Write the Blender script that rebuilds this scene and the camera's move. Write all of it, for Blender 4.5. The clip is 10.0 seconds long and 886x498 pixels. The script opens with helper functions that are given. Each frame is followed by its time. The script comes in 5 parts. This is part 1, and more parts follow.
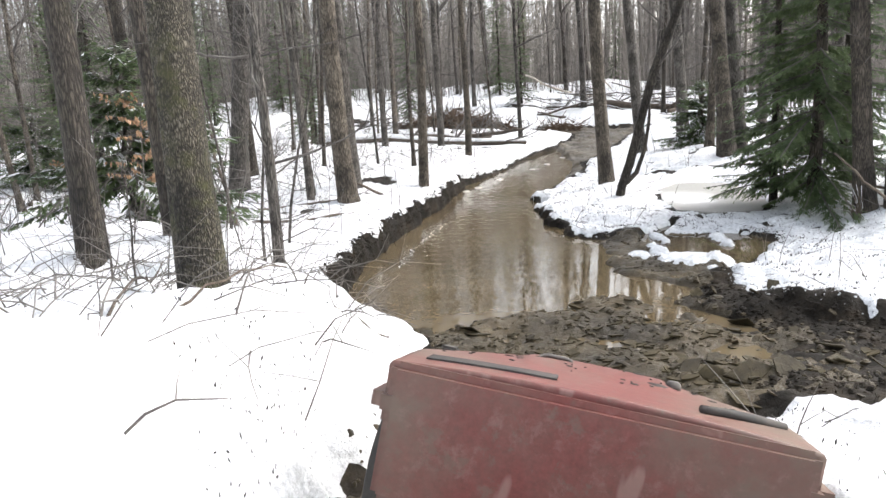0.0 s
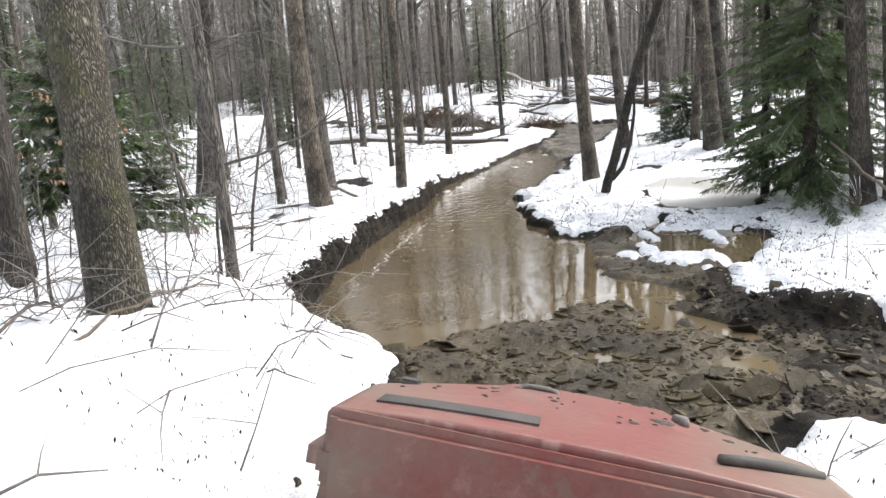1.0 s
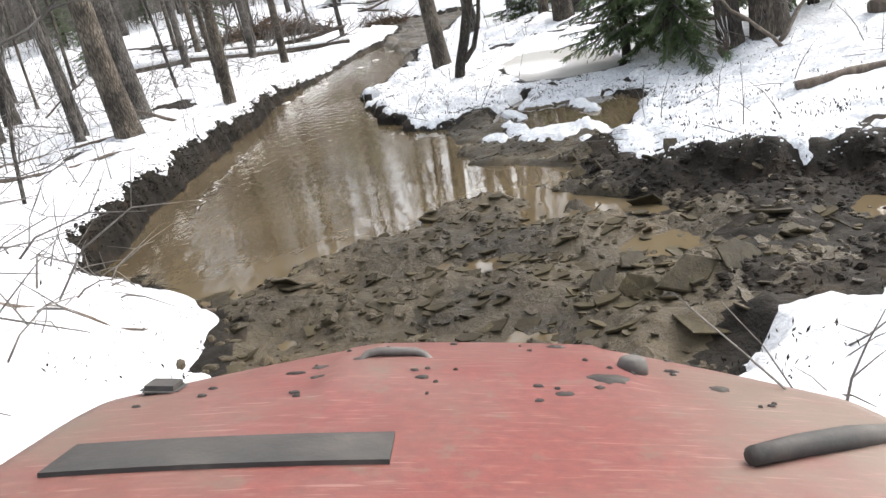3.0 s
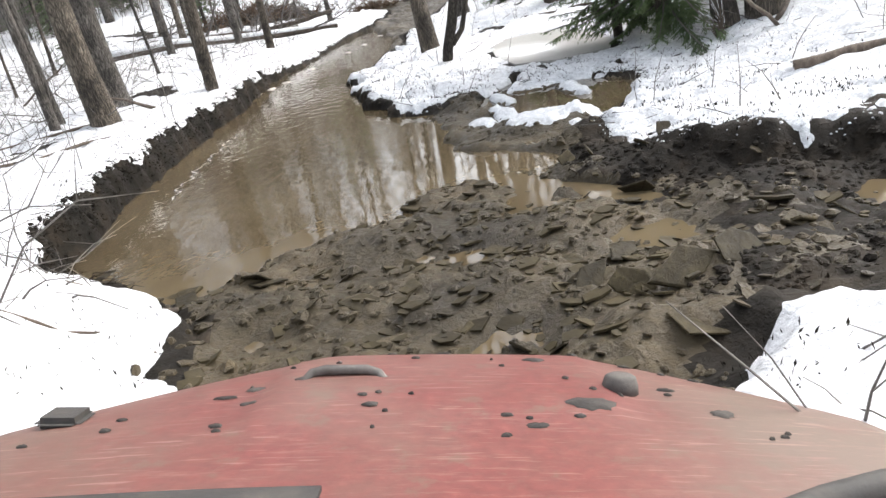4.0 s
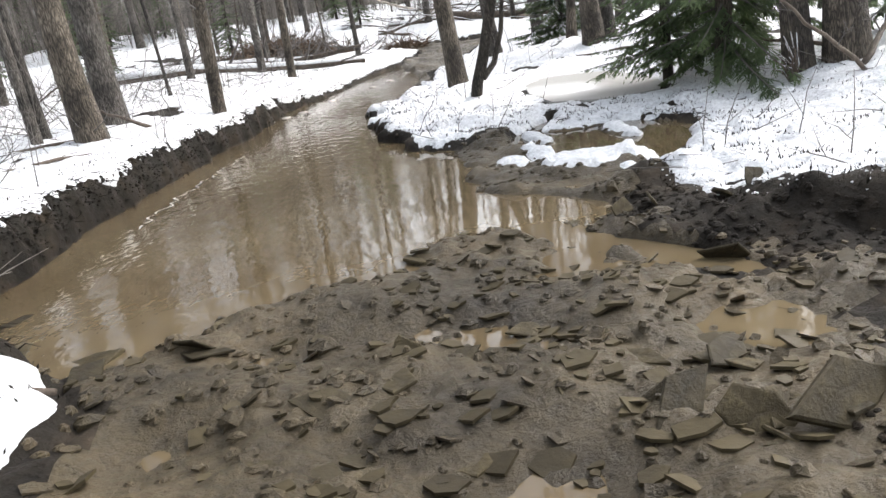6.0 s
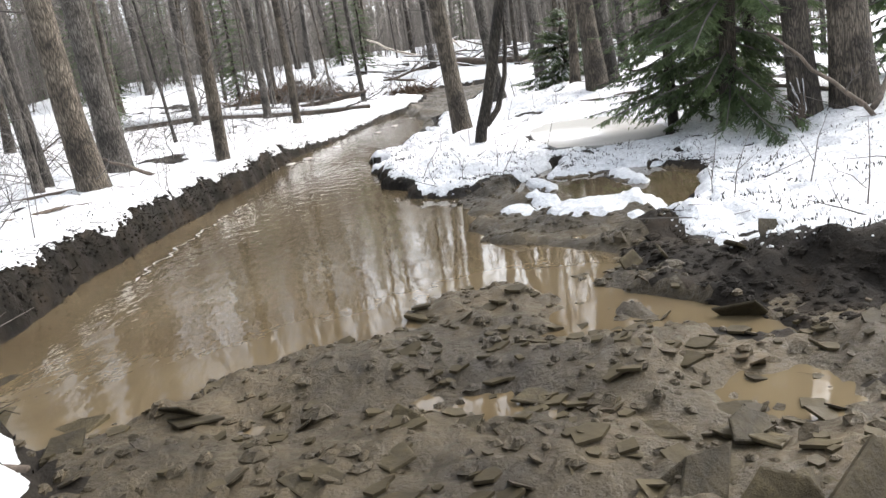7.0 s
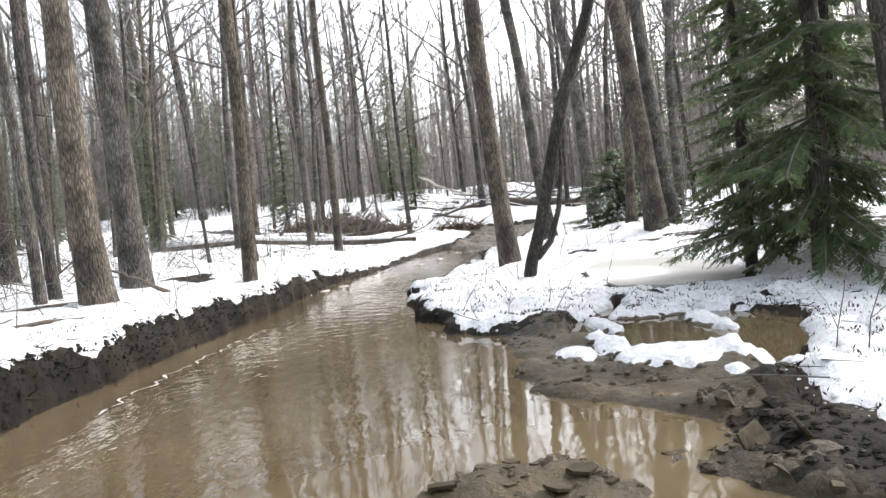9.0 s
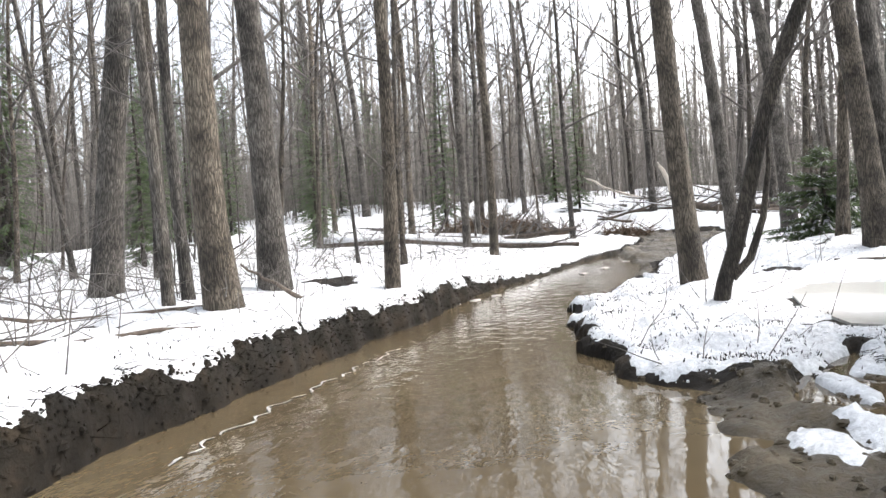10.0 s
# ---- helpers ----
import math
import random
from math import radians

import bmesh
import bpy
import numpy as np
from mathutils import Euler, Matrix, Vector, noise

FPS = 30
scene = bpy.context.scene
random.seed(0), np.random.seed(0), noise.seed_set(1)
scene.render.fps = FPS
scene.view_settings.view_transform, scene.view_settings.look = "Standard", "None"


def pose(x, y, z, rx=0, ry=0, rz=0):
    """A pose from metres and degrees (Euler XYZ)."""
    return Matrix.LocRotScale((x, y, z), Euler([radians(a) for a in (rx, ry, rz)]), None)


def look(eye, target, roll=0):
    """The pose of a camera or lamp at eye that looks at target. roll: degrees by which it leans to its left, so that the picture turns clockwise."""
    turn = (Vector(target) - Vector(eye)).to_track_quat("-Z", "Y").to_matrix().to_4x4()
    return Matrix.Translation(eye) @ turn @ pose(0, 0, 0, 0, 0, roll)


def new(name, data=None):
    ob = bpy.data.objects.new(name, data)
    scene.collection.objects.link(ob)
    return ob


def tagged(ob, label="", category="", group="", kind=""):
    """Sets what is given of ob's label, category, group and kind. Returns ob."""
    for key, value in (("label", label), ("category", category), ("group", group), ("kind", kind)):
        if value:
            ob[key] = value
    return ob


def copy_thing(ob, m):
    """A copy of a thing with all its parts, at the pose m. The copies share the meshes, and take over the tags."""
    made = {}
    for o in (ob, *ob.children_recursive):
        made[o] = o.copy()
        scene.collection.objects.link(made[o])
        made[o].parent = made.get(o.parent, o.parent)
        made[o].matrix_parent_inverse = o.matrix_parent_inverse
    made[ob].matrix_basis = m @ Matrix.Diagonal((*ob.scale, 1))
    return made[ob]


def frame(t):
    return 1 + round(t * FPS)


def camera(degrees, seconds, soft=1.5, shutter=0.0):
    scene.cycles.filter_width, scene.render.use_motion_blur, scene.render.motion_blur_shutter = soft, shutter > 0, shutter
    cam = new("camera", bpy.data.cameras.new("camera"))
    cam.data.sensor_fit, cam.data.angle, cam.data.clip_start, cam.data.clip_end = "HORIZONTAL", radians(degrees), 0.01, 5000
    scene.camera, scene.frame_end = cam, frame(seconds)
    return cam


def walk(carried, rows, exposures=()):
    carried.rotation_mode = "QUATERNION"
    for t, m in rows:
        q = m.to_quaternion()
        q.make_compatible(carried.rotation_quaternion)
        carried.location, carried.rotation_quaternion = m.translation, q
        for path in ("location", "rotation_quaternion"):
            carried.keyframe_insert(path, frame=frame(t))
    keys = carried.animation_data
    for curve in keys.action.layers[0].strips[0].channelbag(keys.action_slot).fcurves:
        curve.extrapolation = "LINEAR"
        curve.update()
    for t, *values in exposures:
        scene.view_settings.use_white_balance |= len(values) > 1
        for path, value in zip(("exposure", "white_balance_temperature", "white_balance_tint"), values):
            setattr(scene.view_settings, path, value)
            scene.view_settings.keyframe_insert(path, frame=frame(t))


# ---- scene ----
cam = camera(62.9, 10.0)
PATH = [
    (0, (0.354, 0.022, 1.912), (0.191, 1.979, 1.534), -3.5),
    (0.5, (0.34, 0.4, 1.859), (0.185, 2.35, 1.445), -3.6),
    (1, (0.426, 0.616, 1.84), (0.301, 2.575, 1.46), -4.6),
    (1.5, (0.451, 1.021, 1.715), (0.372, 2.978, 1.312), -6.9),
    (2, (0.541, 1.341, 1.616), (0.586, 3.271, 1.093), -7.7),
    (2.5, (0.572, 1.7, 1.519), (0.728, 3.596, 0.903), -10.5),
    (4, (0.706, 2.065, 1.401), (0.896, 3.931, 0.707), -12.0),
    (4.5, (0.758, 2.534, 1.295), (0.927, 4.392, 0.575), -11.4),
    (5, (0.775, 2.831, 1.19), (0.971, 4.684, 0.465), -8.7),
    (6.5, (0.885, 3.222, 1.103), (1.051, 5.154, 0.616), -8.8),
    (7, (0.895, 3.29, 1.131), (1.066, 5.23, 0.674), -8.8),
    (7.5, (1.012, 3.484, 1.119), (1.137, 5.444, 0.741), -10.8),
    (8, (0.967, 3.698, 1.021), (1.08, 5.677, 0.754), -8.8),
    (8.5, (0.921, 3.902, 1.023), (1.034, 5.894, 0.88), -7.4),
    (9, (1.007, 4.307, 0.929), (1.11, 6.303, 0.864), -5.9),
    (9.5, (0.978, 4.773, 1.012), (0.885, 6.771, 1.041), -5.4),
    (10, (1.008, 5.589, 0.994), (0.672, 7.56, 0.968), -4.0),
]
EXPOSURE = [(0.0, 2.0), (2.0, 2.0), (4.0, 1.95), (5.0, 1.95), (7.0, 2.08), (10.0, 2.15)]
walk(cam, [(t, look(eye, target, roll)) for t, eye, target, roll in PATH], EXPOSURE)

# ---- world, sun, exposure ----
world = bpy.data.worlds.new("overcast_sky")
scene.world = world
world.use_nodes = True
wn = world.node_tree.nodes
wl = world.node_tree.links
sky = wn.new("ShaderNodeTexSky")
sky.sky_type = "NISHITA"
sky.sun_disc = False
sky.sun_elevation = radians(38)
sky.sun_rotation = radians(60)
sky.dust_density = 4.0
sky.air_density = 1.0
hsv = wn.new("ShaderNodeHueSaturation")
hsv.inputs["Saturation"].default_value = 0.35
wl.new(sky.outputs["Color"], hsv.inputs["Color"])
wl.new(hsv.outputs["Color"], wn["Background"].inputs["Color"])
wn["Background"].inputs["Strength"].default_value = 0.15
sun_data = bpy.data.lights.new("sun", "SUN")
sun_data.energy = 0.8
sun_data.angle = radians(40)
sun_data.color = (1.0, 0.98, 0.96)
sun = new("sun", sun_data)
sun.matrix_world = look((20, 12, 26), (0, 8, 0))


# ---- materials ----
def material(name):
    mat = bpy.data.materials.new(name)
    mat.use_nodes = True
    return mat, mat.node_tree.nodes, mat.node_tree.links, mat.node_tree.nodes["Principled BSDF"]


def noise_node(nodes, links, vec, scale, detail=4.0, rough=0.6):
    n = nodes.new("ShaderNodeTexNoise")
    n.inputs["Scale"].default_value = scale
    n.inputs["Detail"].default_value = detail
    n.inputs["Roughness"].default_value = rough
    links.new(vec, n.inputs["Vector"])
    return n


def ramp_node(nodes, links, fac, stops):
    r = nodes.new("ShaderNodeValToRGB")
    els = r.color_ramp.elements
    while len(els) < len(stops):
        els.new(0.5)
    for e, (p, c) in zip(els, stops):
        e.position = p
        e.color = (*c, 1.0)
    links.new(fac, r.inputs["Fac"])
    return r


def bump_node(nodes, links, height, strength, distance, after=None):
    b = nodes.new("ShaderNodeBump")
    b.inputs["Strength"].default_value = strength
    b.inputs["Distance"].default_value = distance
    links.new(height, b.inputs["Height"])
    if after:
        links.new(after.outputs["Normal"], b.inputs["Normal"])
    return b


def mixed(nodes, links, a, b, fac, mode="MIX"):
    m = nodes.new("ShaderNodeMix")
    m.data_type = "RGBA"
    m.blend_type = mode
    for value, index in ((fac, 0), (a, 6), (b, 7)):
        if isinstance(value, (int, float)):
            m.inputs[index].default_value = value
        elif isinstance(value, tuple):
            m.inputs[index].default_value = (*value, 1.0)
        else:
            links.new(value, m.inputs[index])
    return m.outputs[2]


def surface(name, dark, mid, light, coarse, fine, rough=(0.6, 0.9), bump=0.5, depth=0.02, stretch=(1, 1, 1), vary=0.0, metallic=0.0):
    """A two-scale mottled surface in object space, with relief."""
    mat, nodes, links, bsdf = material(name)
    tc = nodes.new("ShaderNodeTexCoord")
    mp = nodes.new("ShaderNodeMapping")
    mp.inputs["Scale"].default_value = stretch
    links.new(tc.outputs["Object"], mp.inputs["Vector"])
    vec = mp.outputs["Vector"]
    n1 = noise_node(nodes, links, vec, coarse, 5, 0.6)
    n2 = noise_node(nodes, links, vec, fine, 6, 0.7)
    c1 = ramp_node(nodes, links, n1.outputs["Fac"], [(0.3, dark), (0.52, mid), (0.72, light)])
    c2 = ramp_node(nodes, links, n2.outputs["Fac"], [(0.25, (0.45, 0.45, 0.45)), (0.7, (1.25, 1.25, 1.25))])
    colour = mixed(nodes, links, c1.outputs["Color"], c2.outputs["Color"], 0.8, "MULTIPLY")
    if vary:
        info = nodes.new("ShaderNodeObjectInfo")
        hs = nodes.new("ShaderNodeHueSaturation")
        mr = nodes.new("ShaderNodeMapRange")
        mr.inputs["To Min"].default_value = 1.0 - vary
        mr.inputs["To Max"].default_value = 1.0 + vary
        links.new(info.outputs["Random"], mr.inputs["Value"])
        links.new(mr.outputs["Result"], hs.inputs["Value"])
        links.new(colour, hs.inputs["Color"])
        colour = hs.outputs["Color"]
    links.new(colour, bsdf.inputs["Base Color"])
    rr = nodes.new("ShaderNodeMapRange")
    rr.inputs["From Min"].default_value = 0.3
    rr.inputs["From Max"].default_value = 0.7
    rr.inputs["To Min"].default_value = rough[0]
    rr.inputs["To Max"].default_value = rough[1]
    links.new(n2.outputs["Fac"], rr.inputs["Value"])
    links.new(rr.outputs["Result"], bsdf.inputs["Roughness"])
    bsdf.inputs["Metallic"].default_value = metallic
    b1 = bump_node(nodes, links, n1.outputs["Fac"], bump, depth * 2)
    b2 = bump_node(nodes, links, n2.outputs["Fac"], bump, depth, b1)
    links.new(b2.outputs["Normal"], bsdf.inputs["Normal"])
    return mat


def bark(name, dark, mid, light, moss=0.0, scale=1.0, tall=0.14):
    """Furrowed bark: narrow upright plates with dark cracks, lichen and moss patches."""
    mat, nodes, links, bsdf = material(name)
    tc = nodes.new("ShaderNodeTexCoord")
    mp = nodes.new("ShaderNodeMapping")
    mp.inputs["Scale"].default_value = (1, 1, tall)
    links.new(tc.outputs["Object"], mp.inputs["Vector"])
    wob = noise_node(nodes, links, mp.outputs["Vector"], 9 * scale, 3)
    vadd = nodes.new("ShaderNodeVectorMath")
    vadd.operation = "MULTIPLY_ADD"
    links.new(wob.outputs["Color"], vadd.inputs[0])
    vadd.inputs[1].default_value = (0.11, 0.11, 0.11)
    links.new(mp.outputs["Vector"], vadd.inputs[2])
    vor = nodes.new("ShaderNodeTexVoronoi")
    vor.feature = "DISTANCE_TO_EDGE"
    vor.inputs["Scale"].default_value = 56 * scale
    links.new(vadd.outputs["Vector"], vor.inputs["Vector"])
    fine = noise_node(nodes, links, mp.outputs["Vector"], 60 * scale, 6, 0.75)
    broad = noise_node(nodes, links, tc.outputs["Object"], 2.6, 6, 0.65)
    plate = ramp_node(nodes, links, vor.outputs["Distance"], [(0.03, dark), (0.16, mid), (0.5, light)])
    grain = ramp_node(nodes, links, fine.outputs["Fac"], [(0.25, (0.5, 0.5, 0.5)), (0.75, (1.3, 1.3, 1.3))])
    colour = mixed(nodes, links, plate.outputs["Color"], grain.outputs["Color"], 0.9, "MULTIPLY")
    patch = ramp_node(nodes, links, broad.outputs["Fac"], [(0.40, (0.38, 0.36, 0.34)), (0.5, (0.9, 0.88, 0.85)), (0.60, (1.35, 1.35, 1.33))])
    colour = mixed(nodes, links, colour, patch.outputs["Color"], 0.9, "MULTIPLY")
    if moss:
        m = noise_node(nodes, links, tc.outputs["Object"], 4.5, 6, 0.7)
        mm = ramp_node(nodes, links, m.outputs["Fac"], [(0.5, (0, 0, 0)), (0.66, (moss, moss, moss))])
        colour = mixed(nodes, links, colour, (0.085, 0.085, 0.03), mm.outputs["Color"])
    info = nodes.new("ShaderNodeObjectInfo")
    mr = nodes.new("ShaderNodeMapRange")
    mr.inputs["To Min"].default_value = 0.75
    mr.inputs["To Max"].default_value = 1.25
    links.new(info.outputs["Random"], mr.inputs["Value"])
    hs = nodes.new("ShaderNodeHueSaturation")
    links.new(mr.outputs["Result"], hs.inputs["Value"])
    links.new(colour, hs.inputs["Color"])
    links.new(hs.outputs["Color"], bsdf.inputs["Base Color"])
    bsdf.inputs["Roughness"].default_value = 0.9
    b1 = bump_node(nodes, links, vor.outputs["Distance"], 0.9, 0.03)
    b2 = bump_node(nodes, links, fine.outputs["Fac"], 0.5, 0.012, b1)
    links.new(b2.outputs["Normal"], bsdf.inputs["Normal"])
    return mat


MUD = surface("wet_mud", (0.020, 0.015, 0.008), (0.060, 0.046, 0.025), (0.115, 0.087, 0.050), 1.3, 22, (0.22, 0.65), 0.75, 0.035)
MUD.node_tree.nodes["Principled BSDF"].inputs["Specular IOR Level"].default_value = 0.3
SNOW = surface("thin_fresh_snow", (0.60, 0.62, 0.64), (0.70, 0.712, 0.725), (0.78, 0.788, 0.795), 2.5, 22, (0.6, 0.9), 0.8, 0.03)
SLATE = surface("muddy_shale", (0.022, 0.017, 0.0085), (0.048, 0.038, 0.020), (0.075, 0.060, 0.033), 1.6, 9, (0.5, 0.8), 0.4, 0.02, vary=0.4)
SLATE.node_tree.nodes["Principled BSDF"].inputs["Specular IOR Level"].default_value = 0.18
BARK_GREY = bark("grey_brown_bark", (0.046, 0.041, 0.036), (0.125, 0.113, 0.10), (0.22, 0.203, 0.183))
BARK_OAK = bark("mossy_furrowed_bark", (0.022, 0.019, 0.012), (0.085, 0.073, 0.052), (0.27, 0.245, 0.20), 0.8, 1.35, 0.34)
BARK_DARK = bark("dark_bark", (0.022, 0.018, 0.014), (0.066, 0.055, 0.044), (0.12, 0.10, 0.082), 0.1)
BARK_BROWN = bark("brown_bark", (0.046, 0.038, 0.029), (0.135, 0.113, 0.088), (0.225, 0.192, 0.153))
TWIG = surface("twig_bark", (0.070, 0.062, 0.055), (0.124, 0.112, 0.101), (0.19, 0.176, 0.162), 3, 30, (0.8, 0.95), 0.2, 0.004, vary=0.25)
DEADWOOD = surface("dead_wood", (0.045, 0.034, 0.025), (0.095, 0.073, 0.055), (0.18, 0.145, 0.11), 3, 40, (0.75, 0.95), 0.5, 0.006, (6, 6, 1), 0.25)
BROWNWOOD = surface("brown_brush", (0.06, 0.036, 0.02), (0.11, 0.07, 0.043), (0.17, 0.115, 0.075), 3, 30, (0.8, 0.95), 0.3, 0.006, vary=0.3)
FRESHWOOD = surface("splintered_wood", (0.50, 0.44, 0.35), (0.64, 0.58, 0.49), (0.74, 0.69, 0.61), 6, 50, (0.7, 0.9), 0.5, 0.01, (4, 4, 1))
# bark of the distant trees, with air haze mixed into the colour as paleness
FARWOOD = surface("haze_paled_grey_brown_bark", (0.13, 0.115, 0.100), (0.19, 0.171, 0.152), (0.27, 0.248, 0.225), 1, 12, (0.8, 0.95), 0.2, 0.004)
DRYLEAF = surface("dry_beech_leaves", (0.22, 0.125, 0.065), (0.36, 0.22, 0.125), (0.48, 0.32, 0.20), 5, 30, (0.6, 0.8), 0.2, 0.004)
LITTER = surface("wet_leaf_litter", (0.008, 0.0065, 0.005), (0.018, 0.0145, 0.0105), (0.045, 0.034, 0.023), 3, 18, (0.6, 0.9), 0.9, 0.02)
LITTER.node_tree.nodes["Principled BSDF"].inputs["Specular IOR Level"].default_value = 0.15


def needle_sprays():
    mat, nodes, links, bsdf = material("spruce_needles")
    tc = nodes.new("ShaderNodeTexCoord")
    n1 = noise_node(nodes, links, tc.outputs["Object"], 1.6, 4)
    n2 = noise_node(nodes, links, tc.outputs["Object"], 14, 4)
    c = ramp_node(nodes, links, n1.outputs["Fac"], [(0.3, (0.055, 0.080, 0.040)), (0.5, (0.10, 0.14, 0.062)), (0.72, (0.15, 0.195, 0.085))])
    g = ramp_node(nodes, links, n2.outputs["Fac"], [(0.3, (0.7, 0.7, 0.7)), (0.7, (1.3, 1.3, 1.3))])
    colour = mixed(nodes, links, c.outputs["Color"], g.outputs["Color"], 1.0, "MULTIPLY")
    links.new(colour, bsdf.inputs["Base Color"])
    bsdf.inputs["Roughness"].default_value = 0.55
    thin = nodes.new("ShaderNodeBsdfTranslucent")
    links.new(colour, thin.inputs["Color"])
    both = nodes.new("ShaderNodeMixShader")
    both.inputs["Fac"].default_value = 0.5
    links.new(bsdf.outputs["BSDF"], both.inputs[1])
    links.new(thin.outputs["BSDF"], both.inputs[2])
    links.new(both.outputs["Shader"], nodes["Material Output"].inputs["Surface"])
    return mat


NEEDLES = needle_sprays()


def muddy_water():
    mat, nodes, links, bsdf = material("muddy_water")
    tc = nodes.new("ShaderNodeTexCoord")
    mp = nodes.new("ShaderNodeMapping")
    mp.inputs["Scale"].default_value = (1, 0.55, 1)
    links.new(tc.outputs["Object"], mp.inputs["Vector"])
    broad = noise_node(nodes, links, tc.outputs["Object"], 0.6, 3)
    col = ramp_node(nodes, links, broad.outputs["Fac"], [(0.35, (0.085, 0.062, 0.034)), (0.65, (0.125, 0.096, 0.056))])
    links.new(col.outputs["Color"], bsdf.inputs["Base Color"])
    bsdf.inputs["Roughness"].default_value = 0.03
    bsdf.inputs["IOR"].default_value = 1.33
    # still beside the bar, riffled along the left bank and up the stream
    sep = nodes.new("ShaderNodeSeparateXYZ")
    links.new(tc.outputs["Object"], sep.inputs["Vector"])
    mr = nodes.new("ShaderNodeMapRange")
    flow = nodes.new("ShaderNodeMath")
    flow.operation = "MULTIPLY_ADD"
    flow.inputs[1].default_value = -2.2
    links.new(sep.outputs["X"], flow.inputs[0])
    links.new(sep.outputs["Y"], flow.inputs[2])
    mr.inputs["From Min"].default_value = 5.5
    mr.inputs["From Max"].default_value = 11.5
    mr.inputs["To Min"].default_value = 0.03
    mr.inputs["To Max"].default_value = 0.38
    links.new(flow.outputs["Value"], mr.inputs["Value"])
    rip = noise_node(nodes, links, mp.outputs["Vector"], 9, 3, 0.5)
    b = bump_node(nodes, links, rip.outputs["Fac"], 0.1, 0.03)
    links.new(mr.outputs["Result"], b.inputs["Strength"])
    links.new(b.outputs["Normal"], bsdf.inputs["Normal"])
    return mat


WATER = muddy_water()
FOAM = surface("grey_foam_and_slush", (0.26, 0.24, 0.2), (0.42, 0.40, 0.37), (0.6, 0.59, 0.57), 5, 40, (0.4, 0.8), 0.4, 0.01)


def pond_ice():
    mat, nodes, links, bsdf = material("grey_pond_ice")
    tc = nodes.new("ShaderNodeTexCoord")
    mp = nodes.new("ShaderNodeMapping")
    mp.inputs["Scale"].default_value = (1, 0.45, 1)
    mp.inputs["Location"].default_value = (0.6, 0.35, 0)
    links.new(tc.outputs["Object"], mp.inputs["Vector"])
    n1 = noise_node(nodes, links, mp.outputs["Vector"], 1.1, 5, 0.6)
    n2 = noise_node(nodes, links, tc.outputs["Object"], 18, 5, 0.6)
    # one drift of thin snow blown over the near side of the ice
    drift = nodes.new("ShaderNodeMapping")
    drift.inputs["Location"].default_value = (-3.72, -12.9 * 0.52, 0)
    drift.inputs["Scale"].default_value = (1.0, 0.52, 0)
    links.new(tc.outputs["Object"], drift.inputs["Vector"])
    far = nodes.new("ShaderNodeVectorMath")
    far.operation = "LENGTH"
    links.new(drift.outputs["Vector"], far.inputs[0])
    add = nodes.new("ShaderNodeMath")
    add.operation = "MULTIPLY_ADD"
    add.inputs[1].default_value = 0.7
    links.new(n1.outputs["Fac"], add.inputs[0])
    links.new(far.outputs["Value"], add.inputs[2])
    c = ramp_node(nodes, links, add.outputs["Value"], [(0.60, (0.80, 0.815, 0.82)), (0.74, (0.46, 0.46, 0.445)), (1.0, (0.32, 0.315, 0.29))])
    g = ramp_node(nodes, links, n2.outputs["Fac"], [(0.3, (0.9, 0.9, 0.9)), (0.7, (1.05, 1.05, 1.05))])
    links.new(mixed(nodes, links, c.outputs["Color"], g.outputs["Color"], 1.0, "MULTIPLY"), bsdf.inputs["Base Color"])
    bsdf.inputs["Roughness"].default_value = 0.45
    bsdf.inputs["Specular IOR Level"].default_value = 0.3
    return mat


ICE = pond_ice()

# ---- terrain functions ----
# outline of the muddy channel: the left brink going upstream, then the right brink back
CHANNEL = [(-1.0, -6), (-0.95, 1), (-0.6, 3), (-0.22, 4.3), (-0.15, 5.0), (-0.14, 5.45), (-0.5, 5.95), (-1.15, 6.5), (-1.45, 7.3), (-1.42, 9), (-1.3, 10),
           (-1.15, 11.3), (-0.95, 12.8), (-0.8, 14.6), (-0.58, 16.4), (-0.2, 18.3), (0.5, 20.5), (1.3, 23.5), (2.45, 27.0), (3.25, 29.4), (3.55, 31.4), (2.6, 32.6), (0.9, 32.5),
           (1.0, 33.4), (3.2, 34.1), (5.2, 33.0), (7.2, 32.3), (6.4, 31.0), (5.6, 29.0), (4.8, 26.6), (4.15, 24.6), (3.45, 22.7), (2.72, 20.4), (2.45, 18.0), (1.5, 16.2), (1.05, 14.7), (1.0, 12.6), (1.18, 11.2),
           (1.3, 10.5), (1.65, 10.1), (2.13, 10.12), (2.45, 10.35), (2.80, 11.2), (2.96, 11.15), (2.75, 10.4), (3.4, 10.2), (3.85, 9.9), (3.72, 9.2), (3.35, 8.55), (2.95, 8.0),
           (2.52, 7.3), (2.48, 6.8), (2.68, 6.35), (2.88, 5.95), (3.2, 5.6), (4.5, 5.15), (8, 4.75), (8, 3.5), (4.5, 3.9), (2.8, 4.3), (2.1, 4.15), (1.6, 3.95), (1.38, 3.65), (1.36, 3.2),
           (1.46, 2.5), (1.65, 1), (1.75, -6)]
POND = [(3.2, 11.75), (3.7, 11.25), (4.3, 11.4), (4.65, 12.1), (4.85, 13.2), (4.9, 14.6), (4.5, 15.2), (3.9, 15.1), (3.5, 14.3), (3.25, 13.0)]
